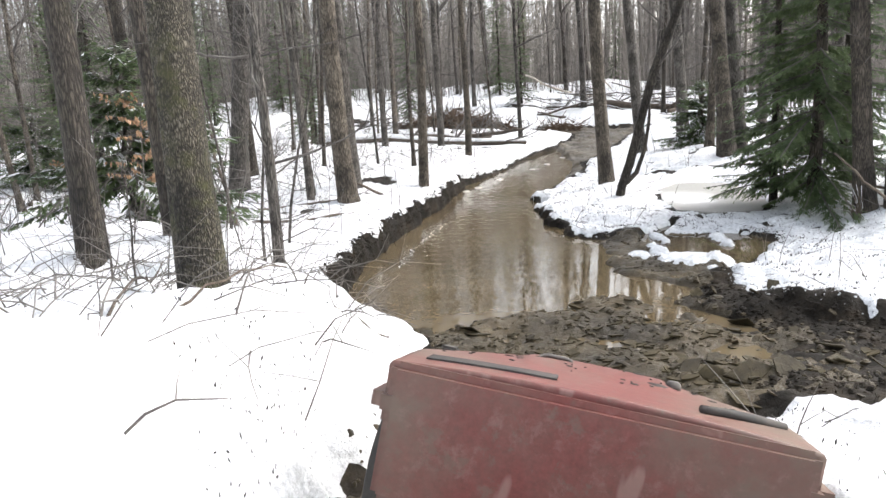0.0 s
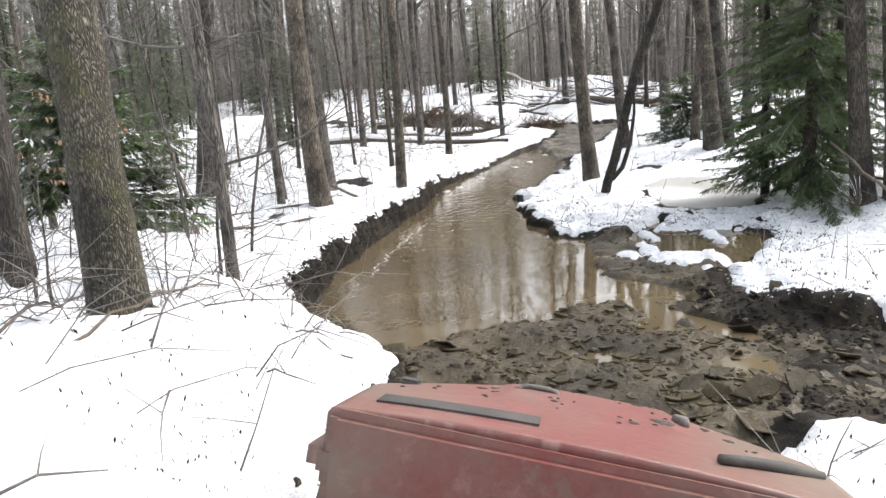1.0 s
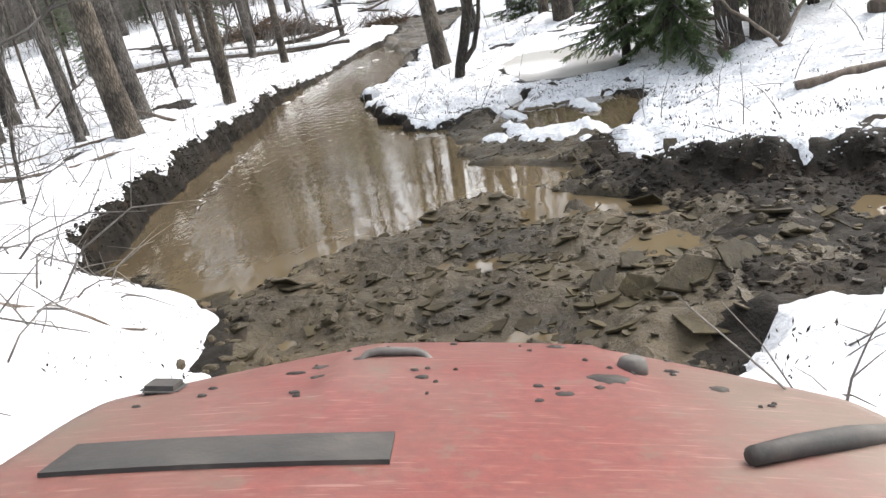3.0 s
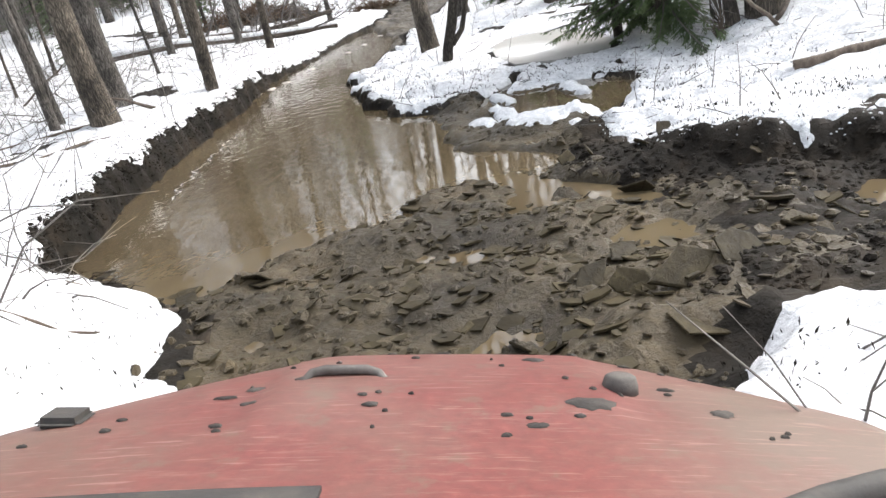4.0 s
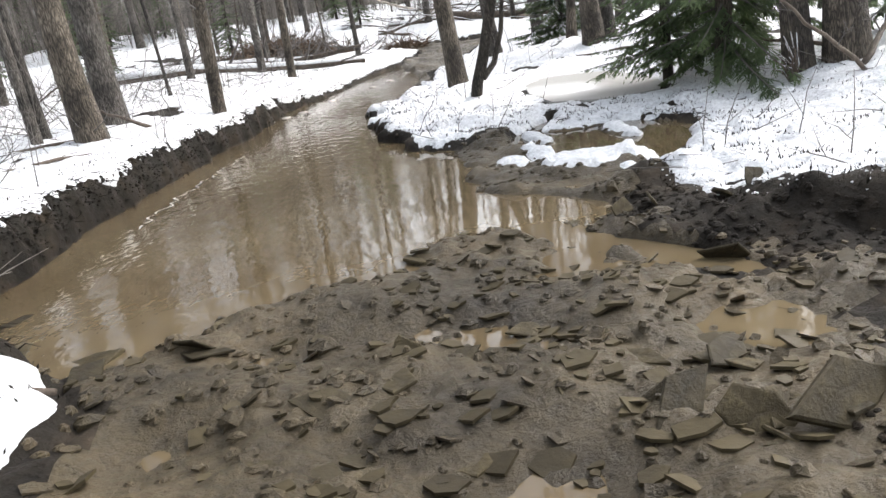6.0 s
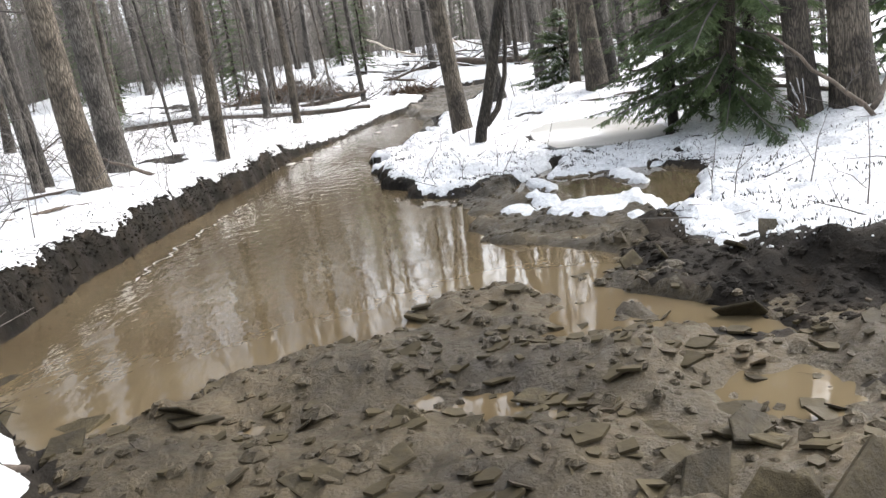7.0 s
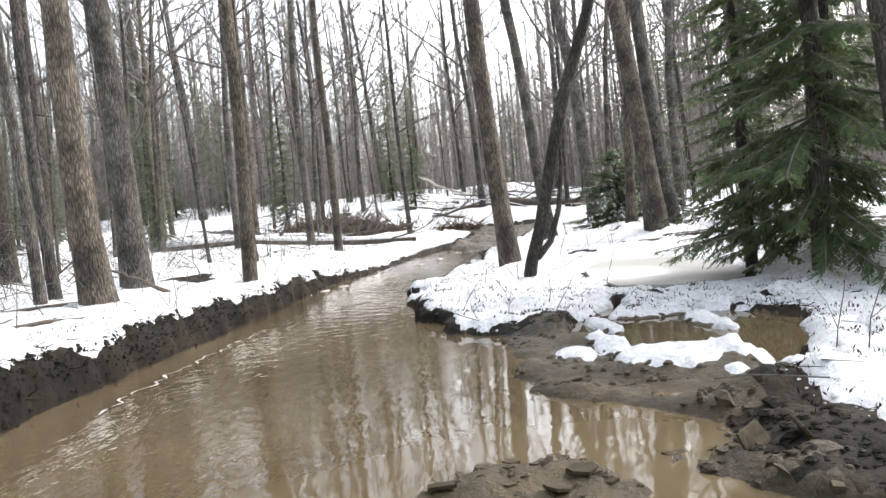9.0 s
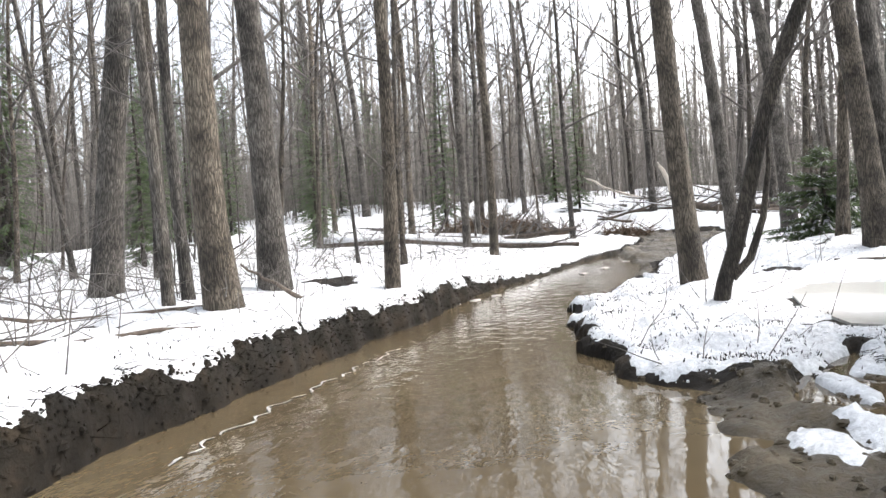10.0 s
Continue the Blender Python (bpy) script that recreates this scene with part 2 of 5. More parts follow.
ISLANDS = [(1.99, 8.78, 0.17, 0.40, 0.04), (2.29, 9.05, 0.14, 0.24, 0.03), (2.60, 8.38, 0.42, 0.50, 0.06), (3.22, 9.65, 0.15, 0.45, 0.04), (2.50, 9.95, 0.11, 0.45, 0.03), (2.98, 10.3, 0.34, 0.24, 0.03)]


def lattice(ix, iy, seed):
    h = (ix * 374761393 + iy * 668265263 + seed * 974634777) & 0xFFFFFFFF
    h = ((h ^ (h >> 13)) * 1274126177) & 0xFFFFFFFF
    return ((h ^ (h >> 16)) & 0xFFFF) / 32767.5 - 1.0


def vnoise(x, y, seed=0):
    ix, iy = np.floor(x).astype(np.int64), np.floor(y).astype(np.int64)
    fx, fy = x - ix, y - iy
    fx, fy = fx * fx * (3 - 2 * fx), fy * fy * (3 - 2 * fy)
    a, b = lattice(ix, iy, seed), lattice(ix + 1, iy, seed)
    c, d = lattice(ix, iy + 1, seed), lattice(ix + 1, iy + 1, seed)
    return (a * (1 - fx) + b * fx) * (1 - fy) + (c * (1 - fx) + d * fx) * fy


def fbm(x, y, size, octaves=3, seed=0):
    total, amp, f = 0, 1.0, 1.0 / size
    for k in range(octaves):
        total = total + amp * vnoise(x * f + 13.7 * k, y * f - 7.1 * k, seed + k)
        amp, f = amp * 0.5, f * 2.03
    return total


def smooth(a, b, v):
    t = np.clip((v - a) / (b - a), 0, 1)
    return t * t * (3 - 2 * t)


def outside(poly, x, y):
    """Distance to an outline: positive outside, negative inside."""
    best = np.full(x.shape, 1e9)
    inner = np.zeros(x.shape, bool)
    n = len(poly)
    for i in range(n):
        (ax, ay), (bx, by) = poly[i], poly[(i + 1) % n]
        ex, ey = bx - ax, by - ay
        t = np.clip(((x - ax) * ex + (y - ay) * ey) / (ex * ex + ey * ey), 0, 1)
        best = np.minimum(best, (x - ax - t * ex) ** 2 + (y - ay - t * ey) ** 2)
        if ay != by:
            inner ^= ((ay > y) != (by > y)) & (x < ex * (y - ay) / ey + ax)
    return np.where(inner, -1, 1) * np.sqrt(best)


def water_level(y):
    return 0.02 * np.clip(y - 15.0, 0, 60)


def relief(x, y):
    """Ground height, distance outside the channel and outside the pond."""
    calm = smooth(26, 17, y)
    wx = x + 0.10 * fbm(x, y, 0.55, 3, 5) * calm + 0.15 * fbm(x, y, 2.5, 2, 7) * (1 - calm)
    wy = y + 0.10 * fbm(x, y, 0.55, 3, 9) * calm
    d = outside(CHANNEL, wx, wy)
    p = outside(POND, wx, wy)
    base = water_level(y)
    left = smooth(0.8, -0.2, x - 0.10 * np.clip(y - 14, 0, 40))
    brink = 0.07 - 0.04 * smooth(1.4, 1.9, x) * smooth(7.3, 8.0, y) + left * (0.07 + 0.21 * smooth(5.0, 7.5, y) - 0.10 * smooth(20, 27, y)) + (1 - left) * (0.17 * smooth(7.0, 6.0, y) * smooth(4.6, 5.2, y) + 0.05 * smooth(1.6, 1.1, x))
    ramp = 0.42 * smooth(5.0, 0.5, y)
    track = 0.42 * smooth(3.4, -0.4, y) - 0.30 * np.exp(-((x - 1.2) ** 2 + (y - 2.75) ** 2) / 0.22) - 0.06 * np.exp(-((x + 0.2) ** 2 + (y - 2.95) ** 2) / 0.2)
    far = np.clip(d, 0, 60)
    land = base + brink * smooth(-0.06, 0.13 - 0.04 * left + 0.5 * smooth(15, 24, y), d + (0.05 - 0.035 * left) * fbm(x, y, 0.13, 2, 33) * calm) + ramp + 0.05 * np.clip(d, 0, 6) * (0.35 + 0.65 * left) * smooth(3, 9, y) + 0.08 * left * smooth(0.15, 1.2, d) * smooth(5, 9, y)
    land = land + (0.05 * fbm(x, y, 0.45, 3, 25) + 0.03 * fbm(x, y, 0.2, 2, 27)) * left * smooth(0.15, 0.5, d) * smooth(14, 8, y)
    land = land + 0.22 * np.exp(-((x - 2.9) ** 2 + ((y - 14.3) / 1.4) ** 2) / 0.9) * smooth(0, 0.8, d) + (1 - left) * (0.09 * smooth(0.5, 2.0, d) + 0.13 * smooth(4.2, 6.0, x) + 0.12 * smooth(16.8, 19, y))
    # a low brown heap of leaf mould behind the left bank
    land = land + 0.42 * np.exp(-((x + 1.6) / 1.9) ** 2 - ((y - 33.8) / 0.8) ** 2)
    # the left bank stands higher near the start
    land = land + (0.62 + 0.18 * smooth(5.0, 3.2, y)) * left * smooth(0.0, 0.5 + 0.33 * np.clip(y - 3.3, 0, 6), d) * smooth(9.5, 5.6, y)
    ahead = np.arctan2(x, np.clip(y, 0.1, None))
    hill = smooth(28, 50, y) * 1.8 * smooth(-0.62, -0.30, ahead) * smooth(0.42, 0.12, ahead)
    land = land + hill + 0.10 * fbm(x, y, 2.6, 3, 21) * smooth(0.3, 1.5, d) + 0.5 * fbm(x, y, 14, 2, 23) * smooth(6, 14, far)
    rough = 0.022 * fbm(x, y, 0.16, 2, 31) * smooth(24, 17, y)
    land = land + rough
    land = land + (0.035 * fbm(x, y, 0.28, 3, 35) + 0.02 * fbm(x, y, 0.09, 2, 37)) * (1 - 0.4 * left) * smooth(0.45, 0.1, np.abs(d)) * calm
    # bed: a bar of mud and broken shale in front, a pool beyond it
    pool = smooth(5.9, 7.2, y - 0.32 * smooth(0.55, 1.3, x) - 0.35 * np.sin(x * 1.4 + 0.4) + 0.5 * fbm(x, y, 0.9, 2, 41)) * smooth(1.75, 1.15, x - 0.6 * smooth(8.2, 7.2, y) - 0.9 * smooth(15, 22, y))
    shallow = 0.029 + 0.050 * fbm(x, y, 0.55, 4, 51) + 0.028 * np.abs(fbm(x, y, 0.13, 3, 57)) + 0.03 * np.sin((y + 0.35 * x) * 7 + 2 * fbm(x, y, 0.8, 2, 59))
    arm = smooth(0.13, 0.04, np.abs((y - 7.2) + 1.75 * (x - 1.55)) * 0.5 + 0.04 * fbm(x, y, 0.3, 2, 45)) * smooth(1.25, 1.45, x) * smooth(2.45, 2.25, x) * (1 - 0.7 * smooth(0.1, 0.03, np.abs(x - 1.97)))
    puddles = smooth(1.1, 0.8, np.hypot((x - 2.78) / 0.60, (y - 9.7) / 0.85)) + smooth(1.1, 0.7, np.hypot((x - 3.38) / 0.42, (y - 9.1) / 1.1)) + 0.8 * smooth(1.0, 0.5, np.hypot((x - 2.8) / 0.2, (y - 10.9) / 0.5)) + smooth(1.1, 0.6, np.hypot((x - 3.0) / 0.22, (y - 8.2) / 0.5))
    bed = base + shallow + track + hill - pool * 0.35 - 0.13 * arm - 0.25 * np.clip(puddles, 0, 1)
    for cx, cy, rx, ry, up in ISLANDS:
        bed = np.maximum(bed, base + 0.03 * smooth(1.3, 0.6, np.hypot((x - cx) / rx, (y - cy) / ry)) - 0.01 - 9 * smooth(1.0, 1.4, np.hypot((x - cx) / rx, (y - cy) / ry)))
    bed = bed + 0.05 * smooth(20, 26, y) * (0.5 + fbm(x, y, 0.9, 3, 61))
    flat = smooth(2.1, 2.5, x) * smooth(7.3, 8.0, y) * smooth(12.4, 11.6, y)
    bed = bed + 0.06 * smooth(-0.35, 0.0, d) * (1 - flat) * (1 - left * smooth(6.3, 7.3, y))
    h = np.where(d > 0, np.maximum(land, bed), bed * (1 - smooth(-0.05, 0.0, d)) + np.maximum(land, bed) * smooth(-0.05, 0.0, d))
    h = np.where(p < 1.2, h * smooth(-0.05, 1.1, p) + (base + 0.10) * (1 - smooth(-0.05, 1.1, p)), h)
    return h, d, p


def snow_depth(x, y, d, p):
    """Snow over the ground, negative where the ground is bare."""
    left = smooth(0.8, -0.2, x - 0.10 * np.clip(y - 14, 0, 40))
    flat = smooth(2.1, 2.5, x) * smooth(7.3, 8.0, y) * smooth(12.4, 11.6, y)
    edge = 0.08 - 0.12 * flat - 0.02 * left * smooth(6, 7.5, y) - 0.14 * left * smooth(5.2, 4.5, y) + 0.05 * smooth(2.4, 3.0, x) * smooth(7.5, 6.5, y) * smooth(4.6, 5.2, y) - 0.08 * smooth(4.8, 4.3, y) * smooth(0.8, 1.2, x) + 0.07 * (1 - 0.3 * left) * fbm(x, y, 0.35, 3, 71) + 0.03 * left * fbm(x, y, 0.10, 3, 72) + (1 - 0.5 * left) * (0.05 + 0.03 * smooth(1.8, 2.6, x) * smooth(8.5, 7.0, y)) * fbm(x, y, 0.1, 2, 73)
    s = np.clip((d - edge) * 0.45, -0.12, 0.055)
    thin = smooth(1.0, 1.6, x) * smooth(13.5, 8, y) * smooth(2.2, 0.2, d) * smooth(4.6, 5.4, y)
    s = s + 0.020 * fbm(x, y, 0.5, 3, 75) - 0.020 * thin * (0.6 + 0.8 * fbm(x, y, 1.1, 2, 77)) - 0.016 * np.abs(fbm(x, y, 0.12, 2, 79)) * (0.5 + thin)
    s = np.minimum(s, (d - 0.03 - 0.02 * left + 0.12 * flat + 0.12 * left * smooth(5.2, 4.5, y)) * 1.2)
    s = s - (0.012 + 0.022 * smooth(2.4, 3.2, x)) * smooth(0.06, 0.5, fbm(x, y, 0.15, 3, 87) + 0.5 * fbm(x, y, 0.9, 2, 89)) * smooth(1.0, 1.6, x) * smooth(20, 12, y) * smooth(4.6, 5.4, y)
    bare = 0.75 * fbm(x, y, 1.9, 4, 81) + 0.45 * fbm(x, y, 0.3, 3, 83)
    s = s - 0.09 * smooth(0.36, 0.8, bare) * smooth(0.5, 1.5, d) * smooth(7, 10, y)
    s = s - 0.10 * smooth(0.14, -0.04, p + 0.12 * fbm(x, y, 0.4, 3, 85))
    s = s - 0.2 * smooth(1.25, 0.9, np.hypot((x + 1.6) / 2.7, (y - 33.5) / 0.95) + 0.3 * fbm(x, y, 0.9, 3, 93))
    for cx, cy, rx, ry, up in ISLANDS:
        q = np.hypot((x - cx) / rx, (y - cy) / ry) + 0.36 * fbm(x, y, 0.22, 3, 91) + 0.16 * fbm(x, y, 0.07, 2, 95)
        s = np.maximum(s, (0.45 * up + 0.05) * smooth(1.28, 0.5, q) - 0.032 + 0.012 * fbm(x, y, 0.08, 2, 97) * smooth(1.2, 0.8, q))
    return s
# ---- end of terrain functions ----

# ---- builders ----
def mesh_from(name, verts, faces, mat, smooth_shade=True):
    me = bpy.data.meshes.new(name)
    me.from_pydata(verts, [], faces)
    me.materials.append(mat)
    if smooth_shade:
        me.polygons.foreach_set("use_smooth", [True] * len(me.polygons))
    me.update()
    return me


def add_part(name, me, parent, label=""):
    ob = new(name, me)
    ob.parent = parent
    return tagged(ob, label)


class Build:
    """Collects tubes, blades and blocks into one mesh."""

    def __init__(self):
        self.v, self.f = [], []

    def tube(self, points, radii, sides=6, lumps=0.0, seed=0):
        """A tapered tube along points; radii are per point."""
        start = len(self.v)
        pts = [Vector(p) for p in points]
        n = len(pts)
        side = Vector((1, 0, 0))
        for i in range(n):
            along = (pts[min(i + 1, n - 1)] - pts[max(i - 1, 0)]).normalized()
            if abs(along.dot(side)) > 0.95:
                side = Vector((0, 1, 0))
            u = (side - along * side.dot(along)).normalized()
            w = along.cross(u)
            side = u
            for k in range(sides):
                a = 2 * math.pi * k / sides
                r = radii[i]
                if lumps:
                    r *= 1 + lumps * noise.noise((math.cos(a) * 1.7 + seed, math.sin(a) * 1.7, pts[i].z * 0.9 + seed))
                self.v.append(tuple(pts[i] + u * (r * math.cos(a)) + w * (r * math.sin(a))))
        for i in range(n - 1):
            for k in range(sides):
                a, b = start + i * sides + k, start + i * sides + (k + 1) % sides
                self.f.append((a, b, b + sides, a + sides))
        self.f.append(tuple(range(start + sides - 1, start - 1, -1)))
        self.f.append(tuple(range(start + (n - 1) * sides, start + n * sides)))

    def blade(self, root, tip, width, up):
        """A thin four-cornered needle spray or leaf."""
        root, tip = Vector(root), Vector(tip)
        along = tip - root
        across = along.cross(Vector(up))
        if across.length < 1e-6:
            across = Vector((1, 0, 0))
        across = across.normalized() * width
        mid = root + along * 0.45
        i = len(self.v)
        self.v += [tuple(root), tuple(mid + across), tuple(tip), tuple(mid - across)]
        self.f.append((i, i + 1, i + 2, i + 3))

    def mesh(self, name, mat, smooth_shade=True):
        return mesh_from(name, self.v, self.f, mat, smooth_shade)


def wander(rng, start, heading, length, steps, bend, rise=0.0):
    """A crooked line from start along heading."""
    p, h = Vector(start), Vector(heading).normalized()
    out = [p.copy()]
    for _ in range(steps):
        h = (h + Vector((rng.uniform(-bend, bend), rng.uniform(-bend, bend), rng.uniform(-bend, bend) + rise))).normalized()
        p = p + h * (length / steps)
        out.append(p.copy())
    return out


def limb(b, rng, start, heading, length, radius, level):
    """A bare branch with its forks and twigs."""
    steps = 4 if level > 0 else 2
    line = wander(rng, start, heading, length, steps, 0.22, 0.06)
    radii = [radius * (1 - 0.85 * i / steps) for i in range(steps + 1)]
    b.tube(line, radii, 5 if radius > 0.03 else (4 if level > 1 else 3))
    if level == 0:
        return
    count = rng.randint(4, 6) if level > 1 else rng.randint(4, 6)
    for k in range(count):
        t = rng.uniform(0.2, 1.0) * steps
        i = min(int(t), steps - 1)
        at = line[i].lerp(line[i + 1], t - i)
        along = (line[i + 1] - line[i]).normalized()
        out = Vector((rng.uniform(-1, 1), rng.uniform(-1, 1), rng.uniform(-0.4, 0.9)))
        head = along * 0.9 + out.normalized() * 0.75
        limb(b, rng, at, head, length * rng.uniform(0.35, 0.6), radius * 0.45, level - 1)


def bare_tree(name, seed, height, radius, bark_mat, lean=(0, 0), bends=(), limbs=14, first=0.38, sides=10, dead=10, levels=2, flare=1.5):
    """An Empty at the foot with a trunk and a bare crown."""
    rng = random.Random(seed)
    root = new(name)
    n = 18
    line, radii = [], []
    for i in range(n + 1):
        t = (i / n) ** 1.25
        z = -0.25 + t * (height + 0.25)
        x = lean[0] * z + 0.10 * math.sin(z * 0.55 + seed) * min(1, z * 0.2 if z > 0 else 0)
        y = lean[1] * z + 0.10 * math.cos(z * 0.47 + seed * 2) * min(1, z * 0.2 if z > 0 else 0)
        for bz, bx, by in bends:
            if z > bz:
                x += (z - bz) * bx
                y += (z - bz) * by
        line.append(Vector((x, y, z)))
        r = radius * (1 - t) ** 0.75 + 0.012
        r *= 1 + (flare - 1) * math.exp(-max(z, 0) / (radius * 2.2))
        radii.append(r)
    trunk = Build()
    trunk.tube(line, radii, sides, 0.14, seed * 3.1)
    crown = Build()
    for k in range(limbs):
        t = first + (0.97 - first) * (k + rng.random()) / limbs
        z = t * height
        i = max(j for j in range(n) if line[j].z <= z)
        at = line[i].lerp(line[i + 1], (z - line[i].z) / (line[i + 1].z - line[i].z))
        a = rng.uniform(0, 2 * math.pi)
        climb = rng.uniform(0.5, 1.4)
        limb(crown, rng, at, (math.cos(a), math.sin(a), climb), height * (0.34 - 0.22 * t) * rng.uniform(0.7, 1.25) + 0.5, radii[i] * rng.uniform(0.35, 0.62), levels)
    for k in range(dead):
        z = rng.uniform(0.09, first + 0.12) * height
        i = max(j for j in range(n) if line[j].z <= z)
        at = line[i].lerp(line[i + 1], (z - line[i].z) / (line[i + 1].z - line[i].z))
        a = rng.uniform(0, 2 * math.pi)
        limb(crown, rng, at, (math.cos(a), math.sin(a), rng.uniform(-0.2, 0.5)), rng.uniform(0.6, 1.9), rng.uniform(0.007, 0.015), rng.choice((1, 1, 2)))
    add_part("trunk", trunk.mesh("trunk", bark_mat), root)
    add_part("crown", crown.mesh("crown", TWIG), root, "bare grey twigs and branches")
    return root


def spruce_tree(name, seed, height, spread, trunk_radius, dense=1.0, low=0.05, snow=0.0, reach=0.10, fine=0.13, sprigs=5):
    """An evergreen: trunk, drooping branches in loose whorls and sprays of needles."""
    rng = random.Random(seed)
    root = new(name)
    trunk = Build()
    steps = 10
    trunk.tube([(0.03 * math.sin(i * 1.3 + seed), 0.03 * math.cos(i * 1.7), -0.2 + (height + 0.2) * i / steps) for i in range(steps + 1)],
               [trunk_radius * (1.0 - i / steps) + 0.008 for i in range(steps + 1)], 8, 0.1, seed)
    wood, green, white = Build(), Build(), Build()
    z = height * low
    while z < height * 0.985:
        t = z / height
        for k in range(rng.randint(3, 5)):
            a = rng.uniform(0, 2 * math.pi)
            length = spread * (1 - t) ** 0.8 * rng.uniform(0.55, 1.1) + 0.12
            droop = -0.55 + 0.85 * t
            head = Vector((math.cos(a), math.sin(a), droop + rng.uniform(-0.1, 0.1)))
            line = wander(rng, (0, 0, z + rng.uniform(-0.1, 0.1)), head, length, 5, 0.10, 0.03)
            wood.tube(line, [0.012 * (1 - 0.15 * i) + 0.003 * length for i in range(6)], 3)
            for s in range(int(length * 30 * dense) + 4):
                q = rng.uniform(0.10, 1.0) * 5
                i = min(int(q), 4)
                at = line[i].lerp(line[i + 1], q - i)
                along = (line[i + 1] - line[i]).normalized()
                out = along.cross(Vector((0, 0, 1))).normalized() * rng.choice((-1, 1))
                head2 = (along * rng.uniform(0.5, 1.0) + out * rng.uniform(0.2, 0.9) + Vector((0, 0, rng.uniform(-0.65, 0.05)))).normalized()
                size = rng.uniform(0.6, 1.3) * (reach + 0.09 * length * (1.1 - q / 5))
                tip = at + head2 * size
                green.blade(at, tip, size * fine, (rng.uniform(-0.3, 0.3), rng.uniform(-0.3, 0.3), 1))
                for m in range(sprigs):
                    g = at.lerp(tip, rng.uniform(0.05, 0.95))
                    side = head2.cross(Vector((0, 0, 1))).normalized() * rng.choice((-1, 1))
                    h3 = head2 * rng.uniform(0.5, 1.0) + side * rng.uniform(0.3, 0.8) + Vector((0, 0, rng.uniform(-0.55, 0.2)))
                    green.blade(g, g + h3.normalized() * size * rng.uniform(0.25, 0.5), size * fine * 0.6, (rng.uniform(-0.8, 0.8), rng.uniform(-0.8, 0.8), 1))
                if snow and rng.random() < snow:
                    white.blade(at + Vector((0, 0, 0.012)), tip + Vector((0, 0, 0.012)), size * 0.13, (0, 0, 1))
        z += height * 0.011 + 0.05
    add_part("trunk", trunk.mesh("trunk", BARK_DARK), root)
    tagged(add_part("twig_mass", wood.mesh("twig_mass", TWIG), root, "thin drooping branches"), kind="stuff")
    add_part("needles", green.mesh("needles", NEEDLES, False), root, "dark green needle sprays")
    if snow:
        tagged(add_part("snow_cap", white.mesh("snow_cap", SNOW, False), root, "snow dusted on the sprays"), kind="stuff")
    return root


def stand(x, y, turn=0.0, size=1.0, sink=0.0):
    return pose(x, y, ground_at(x, y) - sink, 0, 0, turn) @ Matrix.Diagonal((size, size, size, 1))


# ---- ground, snow, water, ice ----
def axis(parts):
    out = []
    for a, b, step in parts:
        out += list(np.arange(a, b, step))
    return np.array(out)


xs = axis([(-420, -60, 40), (-60, -20, 3), (-20, -8, 0.6), (-8, -4, 0.16), (-4, -1.7, 0.06), (-1.7, 4.2, 0.036), (4.2, 6, 0.07), (6, 9, 0.12), (9, 22, 0.6), (22, 60, 3), (60, 421, 40)])
ys = axis([(-420, -40, 40), (-40, -8, 3), (-8, 1.5, 0.35), (1.5, 8.5, 0.036), (8.5, 12.0, 0.05), (12.0, 17.5, 0.08), (17.5, 24, 0.13), (24, 39, 0.2), (39, 45, 0.5), (45, 110, 2), (110, 561, 50)])
GX, GY = np.meshgrid(xs, ys)
GH, GD, GP = relief(GX, GY)
GS = snow_depth(GX, GY, GD, GP)
nx, ny = len(xs), len(ys)
XL, YL = xs.tolist(), ys.tolist()


def read_grid(field, x, y):
    """A gridded value at one place."""
    i = min(max(bisect(XL, x) - 1, 0), nx - 2)
    j = min(max(bisect(YL, y) - 1, 0), ny - 2)
    u = (x - XL[i]) / (XL[i + 1] - XL[i])
    v = (y - YL[j]) / (YL[j + 1] - YL[j])
    a, b = field[j, i], field[j, i + 1]
    c, d = field[j + 1, i], field[j + 1, i + 1]
    return float((a * (1 - u) + b * u) * (1 - v) + (c * (1 - u) + d * u) * v)


def bisect(values, x):
    lo, hi = 0, len(values)
    while lo < hi:
        m = (lo + hi) // 2
        if x < values[m]:
            hi = m
        else:
            lo = m + 1
    return lo


def ground_at(x, y):
    return read_grid(GH, x, y)


def channel_gap(x, y):
    return read_grid(GD, x, y)


def pond_gap(x, y):
    return read_grid(GP, x, y)


def snow_at(x, y):
    return max(0.0, read_grid(GS, x, y))


def sheet(name, z, keep, mat):
    idx = np.arange(nx * ny).reshape(ny, nx)
    quads = np.stack([idx[:-1, :-1], idx[:-1, 1:], idx[1:, 1:], idx[1:, :-1]], -1)
    quads = quads[keep].reshape(-1, 4)
    used, inverse = np.unique(quads, return_inverse=True)
    verts = np.stack([GX.ravel(), GY.ravel(), z.ravel()], -1)[used]
    return new(name, mesh_from(name, verts.tolist(), inverse.reshape(-1, 4).tolist(), mat))


whole = np.ones((ny - 1, nx - 1), bool)
floor_sheet = sheet("ground", GH, whole, MUD)
floor_sheet.data.materials.append(LITTER)
mid_x, mid_y, mid_d = ((f[:-1, :-1] + f[1:, 1:]) * 0.5 for f in (GX, GY, GD))
